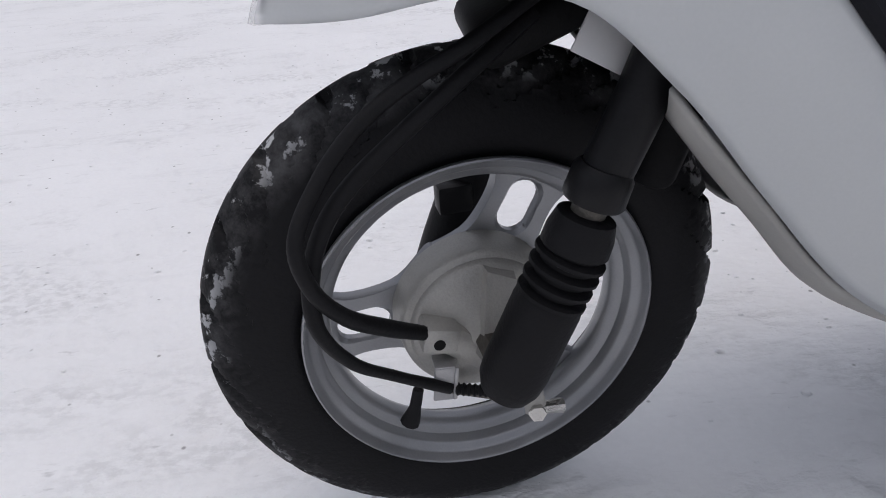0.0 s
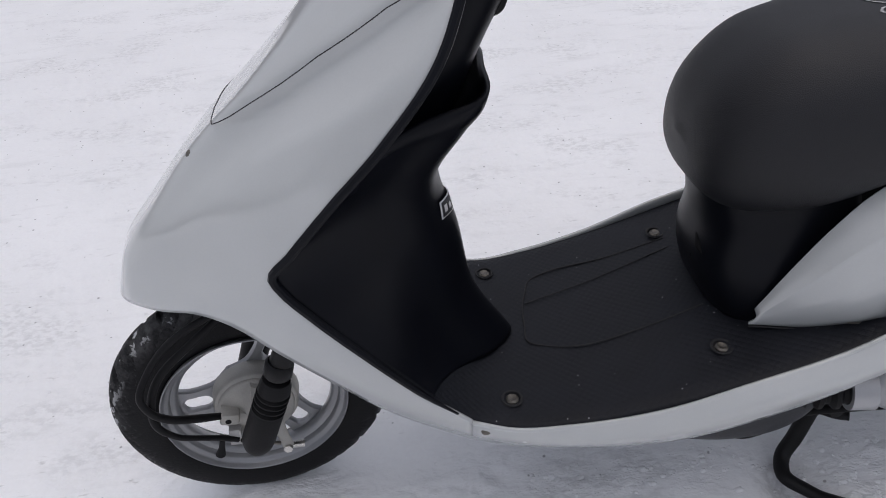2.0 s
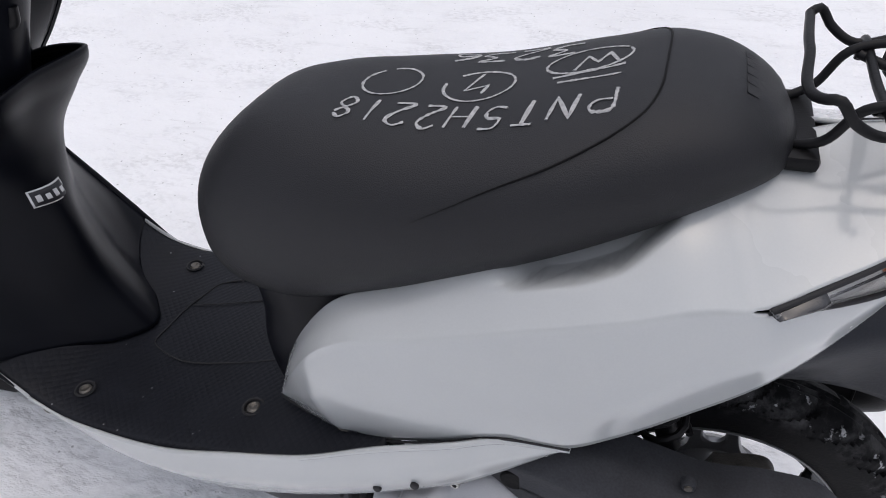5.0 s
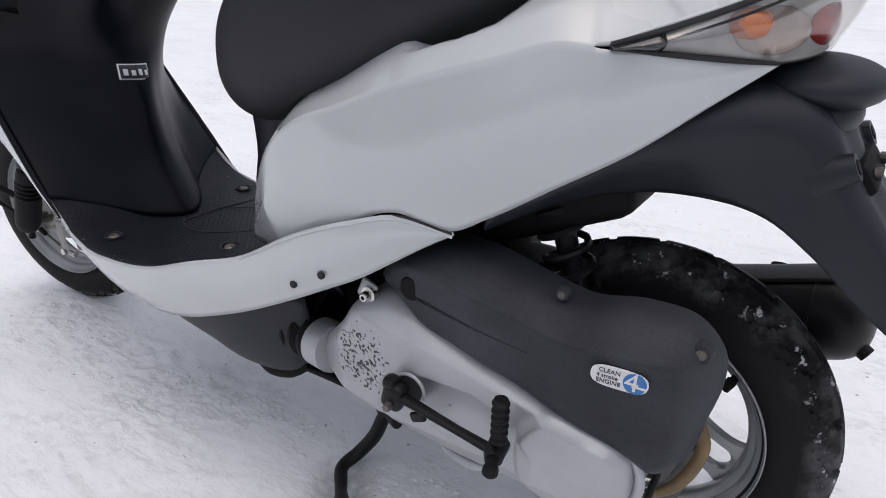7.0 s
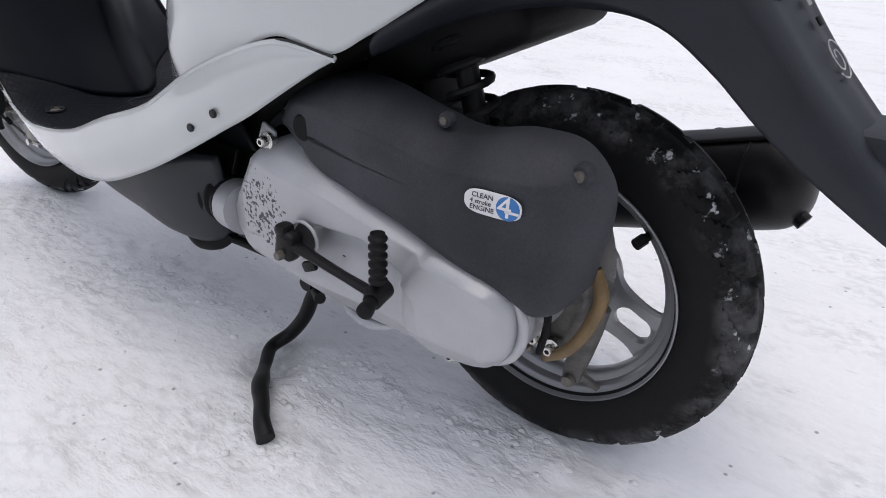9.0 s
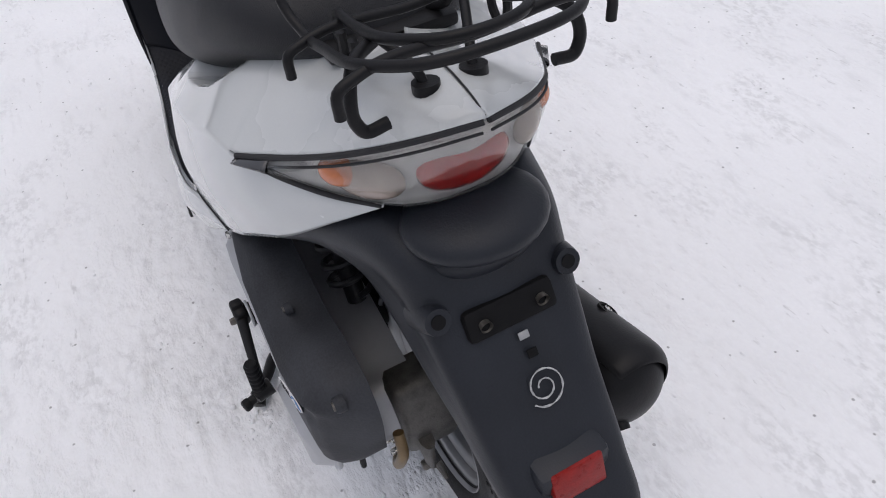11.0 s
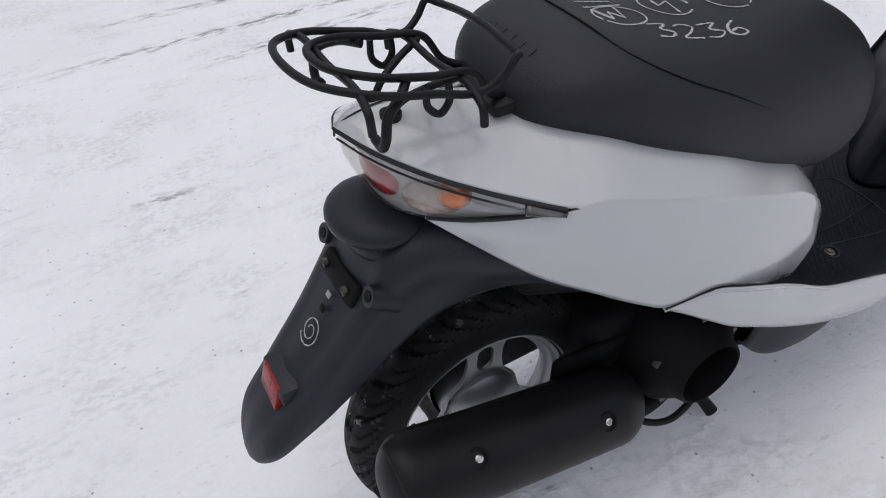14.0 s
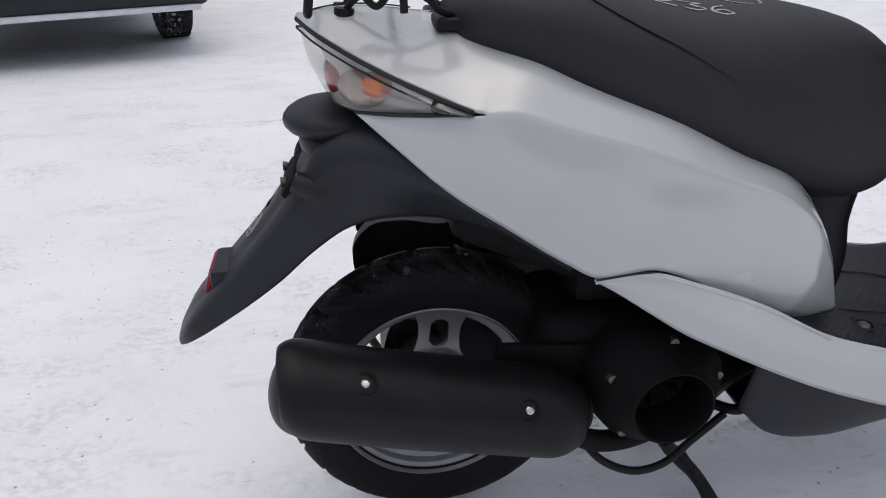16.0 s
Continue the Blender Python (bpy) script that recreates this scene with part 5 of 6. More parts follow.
# hand hold scooped out under the seat's edge, on the left side only
scooped = upper_g.copy()
for i in range(upper_g.shape[0]):
    edge = np.interp(i, (50, 52, 56, 60, 64, 69, 71), (9.5, 7.6, 7.2, 7.9, 9.2, 11.2, 15.5)) * 39 / 15
    for j in range(upper_g.shape[1]):
        k = min(1.0, max(0.0, (j - edge) / 1.8)) * min(1.0, max(0.0, (i - 50.5) / 2.5)) * min(1.0, max(0.0, (71 - i) / 1.5))
        d = 0.042 * k * k * (3 - 2 * k)
        scooped[i, j] += np.array([0, d, -0.35 * d])
for s, a, b in ((-1, lower_g, scooped), (1, flip_y(lower_g), flip_y(upper_g))):
    shell = grid(b, bm=grid(a))
    bmesh.ops.remove_doubles(shell, verts=shell.verts, dist=0.00005)
    cover = sp("side_cover", shell, WHITE, None, "pearl white body side cover with a soft shoulder", thick=0.004, sharp=80)
    sp("cover_joint", tube([(x, -s * (y - 0.0022), z - 0.003) for x, y, z in lower[:6]], 0.0014, 6, res=40), SEAM, cover)

# ---- dark inner body and rear suspension
sp("luggage_box", block((0.42, 0.19, 0.15), (0.90, 0, 0.54), 0.03, 3), DEEP, None, "sooty black under-seat box")
sp("frame_rail", tube([(0.70, -0.06, 0.22), (0.80, -0.09, 0.34), (0.95, -0.10, 0.43), (1.12, -0.09, 0.52)], 0.014, 12), DEEP)
sp("frame_rail", tube([(0.70, 0.06, 0.22), (0.80, 0.09, 0.34), (0.95, 0.10, 0.43), (1.12, 0.09, 0.52)], 0.014, 12), DEEP)
shock = sp("rear_shock", tube([(1.115, -0.075, 0.36), (1.06, -0.075, 0.55)], 0.012, 14, smooth=False), SATIN, None, "black coil-over rear shock absorber")
coil = []
for k in range(90):
    t = k / 89
    c = np.array([1.11 - 0.05 * t, -0.075, 0.375 + 0.16 * t])
    coil.append(c + 0.024 * np.array([math.cos(t * 44) * 0.95, math.sin(t * 44), math.cos(t * 44) * 0.25]))
sp("spring", tube(coil, 0.0042, 7, smooth=False), SATIN, shock)

sp("battery_tray", block((0.19, 0.19, 0.12), (1.060, 0.0, 0.488), 0.022, 3, turn=Euler((0, radians(-24), 0)).to_matrix()), DEEP, None, "sooty black inner mudguard box")

# ---- rear lamp cluster
lt = [(1.151, -0.152, 0.637), (1.181, -0.134, 0.647), (1.222, -0.110, 0.663), (1.268, -0.079, 0.684), (1.302, -0.040, 0.701), (1.318, 0, 0.709)]
lb = [(1.151, -0.152, 0.6355), (1.202, -0.122, 0.630), (1.235, -0.097, 0.626), (1.264, -0.068, 0.622), (1.287, -0.035, 0.625), (1.293, 0, 0.627)]
lm = [((a[0] + b[0]) / 2 + 0.006, (a[1] + b[1]) / 2 * 1.05, (a[2] + b[2]) / 2) for a, b in zip(spline(lt, 9), spline(lb, 9))]
lens_g = surf([whole(r) for r in (lt, [tuple(p) for p in lm], lb)], 70, 12)
lamp = sp("rear_lamp", grid(lens_g), LENS, None, "clear rear lamp with red centre and amber indicators", thick=0.0015)
back = lens_g.copy()
mid_line = np.array([1.16, 0, 0.66])
back = back + (mid_line - back) * (0.02 + 0.11 * np.sin(np.linspace(0, math.pi, back.shape[1])))[None, :, None]
sp("lamp_bowl", grid(back), BOWL, lamp, "silvered lamp reflector", thick=0.0015)


def dome(c, r, squash, bm=None):
    b2 = bmesh.new()
    bmesh.ops.create_uvsphere(b2, u_segments=24, v_segments=14, radius=r)
    bmesh.ops.scale(b2, vec=squash, verts=b2.verts)
    bmesh.ops.translate(b2, vec=c, verts=b2.verts)
    return join(bm, b2)


def slanted(c, half, s):
    """An egg lying along the slanting side of the lamp."""
    b2 = dome((0, 0, 0), 1.0, half)
    bmesh.ops.transform(b2, matrix=Matrix.Translation(c) @ Matrix.Rotation(-s * radians(42), 4, "Z"), verts=b2.verts)
    return b2


for s in (-1, 1):
    tip = lens_g[:7] if s < 0 else lens_g[-7:]
    tip = tip + np.array([0.0016, s * 0.0016, 0])
    sp("lamp_end", grid(tip), SMOKE, lamp, "dark end of the lamp", thick=0.001)
sp("tail_joint", tube([(1.195, 0, 0.7182), (1.24, 0, 0.7235), (1.28, 0, 0.7232), (1.305, 0, 0.7185), (1.319, 0, 0.7135)], 0.0009, 6), SEAM, None, "joint between the two tail covers")
sp("stop_lens", dome((1.279, 0, 0.650), 0.05, (0.34, 0.84, 0.52)), REDLENS, lamp, "red stop lamp lens")
for s in (-1, 1):
    b = sp("indicator_bowl", slanted((1.256, s * 0.074, 0.648), (0.033, 0.0125, 0.0195), s), FROST, lamp, "frosted indicator bowl")
    sp("indicator_bulb", slanted((1.2425, s * 0.0905, 0.6545), (0.0185, 0.0135, 0.0135), s), AMBER, lamp, "amber indicator bulb")
    line = [(x + 0.002, -s * (y - 0.002), z + 0.001) for x, y, z in lt]
    sp("lamp_gasket", tube(line, 0.0027, 8, res=50), SEAM, lamp, "black gasket over the lamp")
    sp("lens_edge", tube([(x + 0.003, -s * (y - 0.0035), z - 0.0075) for x, y, z in lt[1:]], 0.0012, 6, res=50), SEAM, lamp)
    line = [(x + 0.001, -s * (y - 0.002), z) for x, y, z in lb[:4]]
    sp("lamp_gasket", tube(line, [0.0016, 0.0024, 0.0024, 0.0016], 8, res=40), SEAM, lamp)

# ---- rear mudguard
ma = [(1.040, -0.150, 0.452), (1.045, -0.158, 0.462), (1.09, -0.135, 0.520), (1.10, 0, 0.560)]
mb = [(1.120, -0.105, 0.489), (1.125, -0.138, 0.508), (1.16, -0.115, 0.560), (1.17, 0, 0.590)]
mc = [(1.205, -0.084, 0.503), (1.205, -0.108, 0.548), (1.232, -0.084, 0.598), (1.24, 0, 0.610)]
md = [(1.280, -0.080, 0.493), (1.280, -0.078, 0.535), (1.296, -0.078, 0.586), (1.304, 0, 0.594)]
me_ = [(1.320, -0.076, 0.466), (1.325, -0.074, 0.500), (1.334, -0.071, 0.533), (1.339, 0, 0.537)]
mf = [(1.363, -0.068, 0.426), (1.372, -0.068, 0.453), (1.381, -0.063, 0.473), (1.386, 0, 0.475)]
mg = [(1.437, -0.060, 0.372), (1.442, -0.061, 0.389), (1.448, -0.052, 0.402), (1.452, 0, 0.404)]
mh = [(1.482, -0.050, 0.342), (1.485, -0.050, 0.352), (1.488, -0.042, 0.358), (1.490, 0, 0.360)]
mi = [(1.499, -0.030, 0.327), (1.500, -0.030, 0.331), (1.501, -0.025, 0.335), (1.502, 0, 0.337)]
mj = [(1.505, -0.010, 0.319), (1.5052, -0.009, 0.321), (1.5054, -0.005, 0.323), (1.5056, 0, 0.324)]


def keen(row):
    """A cross row with its bend tightened to a narrow chamfer."""
    p0, p1, p2, p3 = (np.array(p) for p in row)
    return whole([tuple(p) for p in (p0, p1, p1 + (p2 - p1) * 0.80, p2 + (p3 - p2) * 0.13, p2 + (p3 - p2) * 0.5, p3)])


fender_g = np.array([spline(np.array(keen(row)), 57) for row in np.swapaxes(np.array([spline([m[k] for m in (ma, mb, mc, md, me_, mf, mg, mh, mi, mj)], 60) for k in range(4)]), 0, 1)])
fender = sp("rear_mudguard", grid(fender_g), GREY, None, "dark grey plastic rear mudguard with a chalk spiral", thick=0.003)
sp("plate_lamp_hood", join(dome((1.292, 0, 0.600), 0.066, (0.84, 1.00, 0.36)), dome((1.300, 0, 0.575), 0.05, (0.62, 1.1, 0.5))), GREY, fender, "rounded dark grey number lamp hood")
sp("plate_slot", block((0.016, 0.088, 0.030), (1.343, 0.0, 0.528), 0.006, turn=Euler((0, radians(-35), 0)).to_matrix()), DEEP, fender)
slope = Euler((0, radians(-37), 0)).to_matrix()
for s in (-1, 1):
    sp("plate_bolt", lathe([(0, -0.004), (0.005, -0.003), (0.006, 0.003)], 14), STEEL, fender, at=Matrix.Translation((1.352, s * 0.028, 0.533)) @ Euler((0, radians(-37), radians(-90))).to_matrix().to_4x4())
    ear = sp("plate_lug", tube([(1.308, s * 0.062, 0.530), (1.326, s * 0.064, 0.540), (1.338, s * 0.064, 0.546)], [0.020, 0.016, 0.012], 20), GREY, fender, "round lug with a bolt hole")
    sp("lug_hole", tube([(1.334, s * 0.064, 0.544), (1.3388, s * 0.064, 0.5465)], 0.0066, 14, smooth=False), DEEP, ear)
sp("worn_chip", block((0.007, 0.010, 0.0016), (1.3635, 0.002, 0.5125), 0.0006, turn=Euler((0, radians(52), 0)).to_matrix()), ALU, fender)
sp("chip_hole", block((0.008, 0.010, 0.0018), (1.3745, 0.004, 0.4985), 0.0006, turn=Euler((0, radians(52), 0)).to_matrix()), DEEP, fender)
spiral = []
for k in range(60):
    t = k / 59
    a, r = t * 3.7 * math.pi + 3.4, (0.005 + 0.015 * t) * (1 + 0.10 * math.sin(11 * t))
    u, v = r * math.cos(a), r * 1.05 * math.sin(a)
    spiral.append((1.3947 + 0.60 * v, 0.003 + u, 0.4726 - 0.72 * v))
sp("chalk_spiral", tube(spiral, [0.0011 * chalk_rng.uniform(0.45, 1.1) for _ in spiral], 5, smooth=False, flat=0.6), CHALK, fender, "white chalk spiral")
shelf = sp("reflector_shelf", block((0.055, 0.074, 0.040), (1.425, 0.0, 0.408), 0.008, turn=Euler((0, radians(0), 0)).to_matrix()), GREY, fender)
sp("reflector", block((0.010, 0.054, 0.034), (1.4525, 0.0, 0.410), 0.003, turn=Euler((0, radians(-20), 0)).to_matrix()), RED, shelf, "red rectangular reflector")

# ---- rear carrier
R = 0.0040
rail_r = [(1.160, 0.080, 0.772), (1.167, 0.086, 0.775), (1.180, 0.086, 0.760), (1.195, 0.082, 0.750), (1.25, 0.084, 0.762), (1.31, 0.080, 0.778), (1.345, 0.055, 0.787), (1.358, 0, 0.791)]
loop = rail_r + [(x, -y, z) for x, y, z in rail_r[-2::-1]] + [(1.154, 0, 0.775), (1.160, 0.080, 0.772)]
carrier = sp("rear_carrier", tube(loop, R, 10, res=130), SATIN, None, "black tubular rear luggage carrier")
rail_i = [(1.150, 0.040, 0.712), (1.172, 0.048, 0.722), (1.192, 0.052, 0.752), (1.24, 0.055, 0.764), (1.295, 0.050, 0.778), (1.325, 0.025, 0.785), (1.330, 0, 0.786)]
sp("inner_loop", tube(rail_i + [(x, -y, z) for x, y, z in rail_i[-2::-1]], R, 10, res=90), SATIN, carrier)
for x, z in ((1.320, 0.783), (1.212, 0.756)):
    sp("cross_bar", tube([(x, 0.102, z - 0.030), (x, 0.100, z - 0.012), (x - 0.002, 0.086, z - 0.007), (x - 0.004, 0, z - 0.007), (x - 0.002, -0.086, z - 0.007), (x, -0.100, z - 0.012), (x, -0.102, z - 0.030)], R, 10, res=70), SATIN, carrier, "bent cross bar with hooked ends")
for s in (-1, 1):
    sp("carrier_leg", tube([(1.262, s * 0.050, 0.764), (1.280, s * 0.074, 0.763), (1.298, s * 0.086, 0.755), (1.304, s * 0.088, 0.734), (1.305, s * 0.084, 0.727), (1.305, s * 0.066, 0.727)], R + 0.0008, 10, res=44), SATIN, carrier)
    sp("strap_hook", tube([(1.225, s * 0.062, 0.756), (1.226, s * 0.062, 0.737), (1.236, s * 0.062, 0.728), (1.247, s * 0.062, 0.737), (1.248, s * 0.062, 0.760)], 0.0038, 8, res=30), SATIN, carrier)
    sp("mount_leg", tube([(1.200, s * 0.050, 0.752), (1.235, s * 0.034, 0.742), (1.262, s * 0.022, 0.726), (1.268, s * 0.020, 0.716)], R, 10), SATIN, carrier)
    sp("mount_foot", tube([(1.268, s * 0.020, 0.722), (1.269, s * 0.020, 0.714)], 0.011, 14, smooth=False), SATIN, carrier)
sp("seat_bracket", block((0.06, 0.12, 0.014), (1.145, 0, 0.706), 0.005), SATIN, carrier)

# ---- engine, left side
air = [(0.912, 0.372), (0.930, 0.396), (0.960, 0.416), (0.995, 0.426), (1.042, 0.424), (1.095, 0.411), (1.148, 0.400), (1.204, 0.409), (1.250, 0.404), (1.276, 0.374), (1.278, 0.345), (1.270, 0.304), (1.262, 0.272), (1.244, 0.258), (1.210, 0.272), (1.156, 0.289), (1.094, 0.310), (1.023, 0.325), (0.979, 0.333), (0.948, 0.350), (0.922, 0.362)]


def air_face(x, z):
    y = np.interp(x, (0.91, 0.97, 1.05, 1.18, 1.235, 1.275), (-0.160, -0.176, -0.187, -0.191, -0.187, -0.164))
    brow = float(np.interp(x, (0.91, 1.00, 1.08, 1.15, 1.20, 1.28), (0.398, 0.402, 0.392, 0.379, 0.382, 0.384)))
    lip = 0.0012 * math.exp(-((z - brow) / 0.010) ** 2)
    hollow = 0.004 * math.exp(-(((x - 1.235) / 0.014) ** 2 + ((z - 0.368) / 0.012) ** 2))
    return float(y - lip + hollow + 0.95 * max(0.0, z - brow) + 0.9 * max(0.0, x - 1.252) + 0.10 * max(0.0, 0.30 - z))


air_box = sp("air_cleaner", pillow(air, -0.118, air_face, 0.013, dense=160, rings_in=36), DUSTY, None, "dusty dark grey air cleaner cover", sharp=60)
for x, z in ((1.261, 0.390), (1.131, 0.411)):
    boss = sp("screw_boss", lathe([(0, -0.004), (0.010, -0.004), (0.0115, 0.0), (0.012, 0.010)], 20), DUSTY, air_box, at=Matrix.Translation((x, air_face(x, z) + 0.004, z)) @ Matrix.Scale(0.8 if x > 1.2 else 0.6, 4))
    sp("screw", lathe([(0, -0.0065), (0.003, -0.006), (0.006, -0.0065), (0.0065, -0.003)], 14), STEEL, boss)
sp("cover_hole", lathe([(0, -0.0012), (0.0125, -0.0012), (0.014, 0.0005), (0.014, 0.004)], 24), DEEP, air_box, at=Matrix.Translation((0.968, air_face(0.968, 0.376), 0.376)))
ox, oz = 1.2035, 0.3625
oy = air_face(ox, oz) - 0.0024
turn = Matrix.Translation((ox, oy, oz)) @ Euler((0, radians(3), radians(8))).to_matrix().to_4x4()
oval = [(0.0255 * math.copysign(abs(math.cos(a)) ** 0.55, math.cos(a)), 0.0108 * math.copysign(abs(math.sin(a)) ** 0.75, math.sin(a))) for a in np.linspace(0, 2 * math.pi, 40, endpoint=False)]
sticker = sp("oval_sticker", pillow(oval, 0.0008, lambda x, z: -0.0004, 0.0005, dense=60), LABEL, air_box, "white and blue oval engine sticker", at=turn)
upright = Euler((radians(90), 0, 0)).to_matrix().to_4x4()
for text, dx, dz, size in (("CLEAN", -0.009, 0.0055, 0.0062), ("4 stroke", -0.0105, 0.0, 0.0056), ("ENGINE", -0.009, -0.0055, 0.0062)):
    sp("sticker_words", words(text, size, Matrix.Translation((dx, -0.0008, dz)) @ upright), INK, sticker)
sp("sticker_bar", block((0.0125, 0.0004, 0.0022), (0.0178, -0.0013, -0.0024), 0), LABEL, sticker)
sp("sticker_disc", lathe([(0, -0.0010), (0.0102, -0.0010), (0.0104, -0.0004)], 32), BLUE, sticker, at=Matrix.Translation((0.0138, 0, 0)))
sp("sticker_mark", words("4", 0.0265, Matrix.Translation((0.0112, -0.0013, 0.0004)) @ upright), LABEL, sticker)

case = [(0.822, 0.262), (0.816, 0.228), (0.850, 0.214), (0.931, 0.199), (1.000, 0.182), (1.095, 0.176), (1.158, 0.179), (1.200, 0.190), (1.226, 0.222), (1.224, 0.262), (1.210, 0.286), (1.168, 0.294), (1.100, 0.312), (1.000, 0.336), (0.915, 0.352), (0.897, 0.344), (0.866, 0.304)]


def case_face(x, z):
    y = float(np.interp(x, (0.81, 0.87, 0.93, 1.10, 1.20, 1.23), (-0.158, -0.184, -0.190, -0.192, -0.188, -0.170)))
    drum = math.hypot(x - 1.165, z - 0.240)
    y -= 0.011 * min(1.0, max(0.0, (0.064 - drum) / 0.009))
    # long scoop behind the kick lever: a steep upper wall that fades out below
    rim = float(np.interp(x, (0.932, 0.945, 0.993, 1.055, 1.098, 1.128), (0.255, 0.270, 0.284, 0.286, 0.271, 0.246)))
    ends = min(1.0, max(0.0, (x - 0.930) / 0.012)) * min(1.0, max(0.0, (1.130 - x) / 0.030))
    dip = min(1.0, max(0.0, (rim - z) / 0.007)) * min(1.0, max(0.0, (z - rim + 0.062) / 0.055)) * ends
    top = float(np.interp(x, (0.90, 1.00, 1.20), (0.330, 0.316, 0.275)))
    return y + 0.015 * dip + 1.0 * max(0.0, z - top) + 0.55 * max(0.0, 0.212 - z)


engine = sp("engine_case", pillow(case, -0.050, case_face, 0.013, dense=200, rings_in=44), CASE, None, "scuffed silver transmission case", sharp=60)
sp("case_lip", tube([(1.165 + 0.0645 * math.cos(a), -0.172, 0.240 + 0.056 * math.sin(a)) for a in np.linspace(-1.0, 0.95, 12)], [0.0015, 0.0045, 0.0052, 0.0052, 0.0045, 0.0015], 10, res=40), CASE, engine)
sp("bottom_ledge", tube([(0.985, -0.150, 0.186), (1.010, -0.166, 0.178), (1.050, -0.168, 0.174), (1.072, -0.156, 0.176)], [0.003, 0.006, 0.006, 0.003], 10), CASE, engine)
sp("case_seam", tube([(1.232, -0.145, 0.205), (1.238, -0.145, 0.245), (1.230, -0.145, 0.285)], 0.0038, 8), DEEP, engine)
sp("intake_boot", bellows((0.725, -0.125, 0.232), (0.826, -0.150, 0.243), 0.027, 5), RUBBER, engine, "black rubber cooling duct")
sp("duct_mouth", tube([(0.806, -0.148, 0.243), (0.836, -0.154, 0.245)], 0.0315, 24, smooth=False), CASE, engine)
sp("bolt_plate", block((0.022, 0.004, 0.026), (0.902, -0.1665, 0.352), 0.003, turn=Euler((0, radians(25), 0)).to_matrix()), CASE, engine)
for x, y, z in ((0.907, -0.172, 0.350), (1.140, -0.152, 0.168), (1.203, -0.098, 0.186), (1.220, -0.096, 0.178)):
    bolt = sp("case_bolt", lathe([(0, -0.010), (0.0045, -0.010), (0.0058, -0.008), (0.0058, -0.002), (0.0095, -0.001), (0.0095, 0.008)], 18), CHROME, engine, at=Matrix.Translation((x, y, z)))
    sp("bolt_socket", lathe([(0, -0.0104), (0.0026, -0.0104), (0.0030, -0.0098)], 6), DEEP, bolt)
gear = [(1.17, 0.29), (1.155, 0.220), (1.172, 0.186), (1.200, 0.166), (1.226, 0.168), (1.240, 0.195), (1.244, 0.262), (1.228, 0.300)]
drive = sp("final_drive", pillow(gear, -0.020, lambda x, z: -0.086 - 0.05 * max(0.0, z - 0.2), 0.010), GRIME, engine, "grimy cast final drive housing", sharp=60)
sp("housing_web", tube([(1.165, -0.094, 0.196), (1.190, -0.098, 0.205), (1.215, -0.098, 0.202)], [0.004, 0.006, 0.004], 8), GRIME, drive)
sp("shock_arm", tube([(1.250, -0.066, 0.225), (1.245, -0.066, 0.195), (1.237, -0.062, 0.160), (1.230, -0.060, 0.135), (1.2275, -0.058, 0.122)], [0.015, 0.0145, 0.0130, 0.0120, 0.0105], 16, flat=0.62), GRIME, drive, "grimy lower shock mounting arm")
sp("arm_bolt", lathe([(0, -0.006), (0.0060, -0.006), (0.0075, -0.003), (0.0075, 0.004)], 14), STEEL, drive, at=Matrix.Translation((1.2285, -0.066, 0.1245)))
sp("arm_spur", tube([(1.235, -0.052, 0.125), (1.247, -0.050, 0.119), (1.256, -0.050, 0.114)], [0.006, 0.005, 0.003], 8), GRIME, drive)
sp("brake_cable_end", tube([(1.130, -0.120, 0.176), (1.165, -0.104, 0.183), (1.196, -0.100, 0.187)], 0.0032, 8), STEEL, engine)
sp("return_spring", bellows((1.168, -0.102, 0.180), (1.200, -0.100, 0.170), 0.0042, 7), STEEL, engine)
sp("breather_hose", tube([(1.216, -0.098, 0.166), (1.240, -0.106, 0.188), (1.262, -0.106, 0.226), (1.268, -0.102, 0.258), (1.258, -0.100, 0.282)], [0.005, 0.006, 0.0068, 0.0070, 0.0068], 12), HOSE, engine, "aged brown rubber breather hose")
kick = sp("kick_starter", tube([(0.972, -0.207, 0.262), (1.010, -0.211, 0.2595), (1.050, -0.215, 0.2565), (1.094, -0.219, 0.2535)], [0.0078, 0.0068, 0.0060, 0.0068], 12, flat=0.62), SATIN, None, "black folding kick start lever")
sp("kick_boss", join(block((0.026, 0.020, 0.034), (0.966, -0.206, 0.260), 0.007, 3, turn=Euler((0, radians(14), 0)).to_matrix()), block((0.016, 0.018, 0.014), (0.963, -0.207, 0.276), 0.005, 2)), SATIN, kick)
sp("pinch_bolt", lathe([(0, -0.008), (0.0045, -0.008), (0.0055, -0.004), (0.0055, 0.004)], 6), STEEL, kick, at=Matrix.Translation((0.966, -0.2155, 0.252)))
sp("lever_gusset", block((0.020, 0.006, 0.012), (0.999, -0.209, 0.246), 0.003, 2, turn=Euler((0, radians(-25), 0)).to_matrix()), SATIN, kick)
ring = [(0.978 + 0.0185 * math.cos(a), -0.1945, 0.266 + 0.0175 * math.sin(a)) for a in np.linspace(-0.5, 2.6, 22)]
sp("kick_recess", lathe([(0, -0.0012), (0.0155, -0.0012), (0.0170, 0.002)], 30), SEAM, kick, at=Matrix.Translation((0.978, -0.1925, 0.265)))
sp("recess_rim", tube(ring, 0.0020, 8, smooth=False), CASE, kick)
joint = sp("kick_joint", tube([(1.097, -0.206, 0.255), (1.099, -0.222, 0.253), (1.103, -0.230, 0.252)], [0.0110, 0.0110, 0.0090], 18, smooth=False), SATIN, kick)
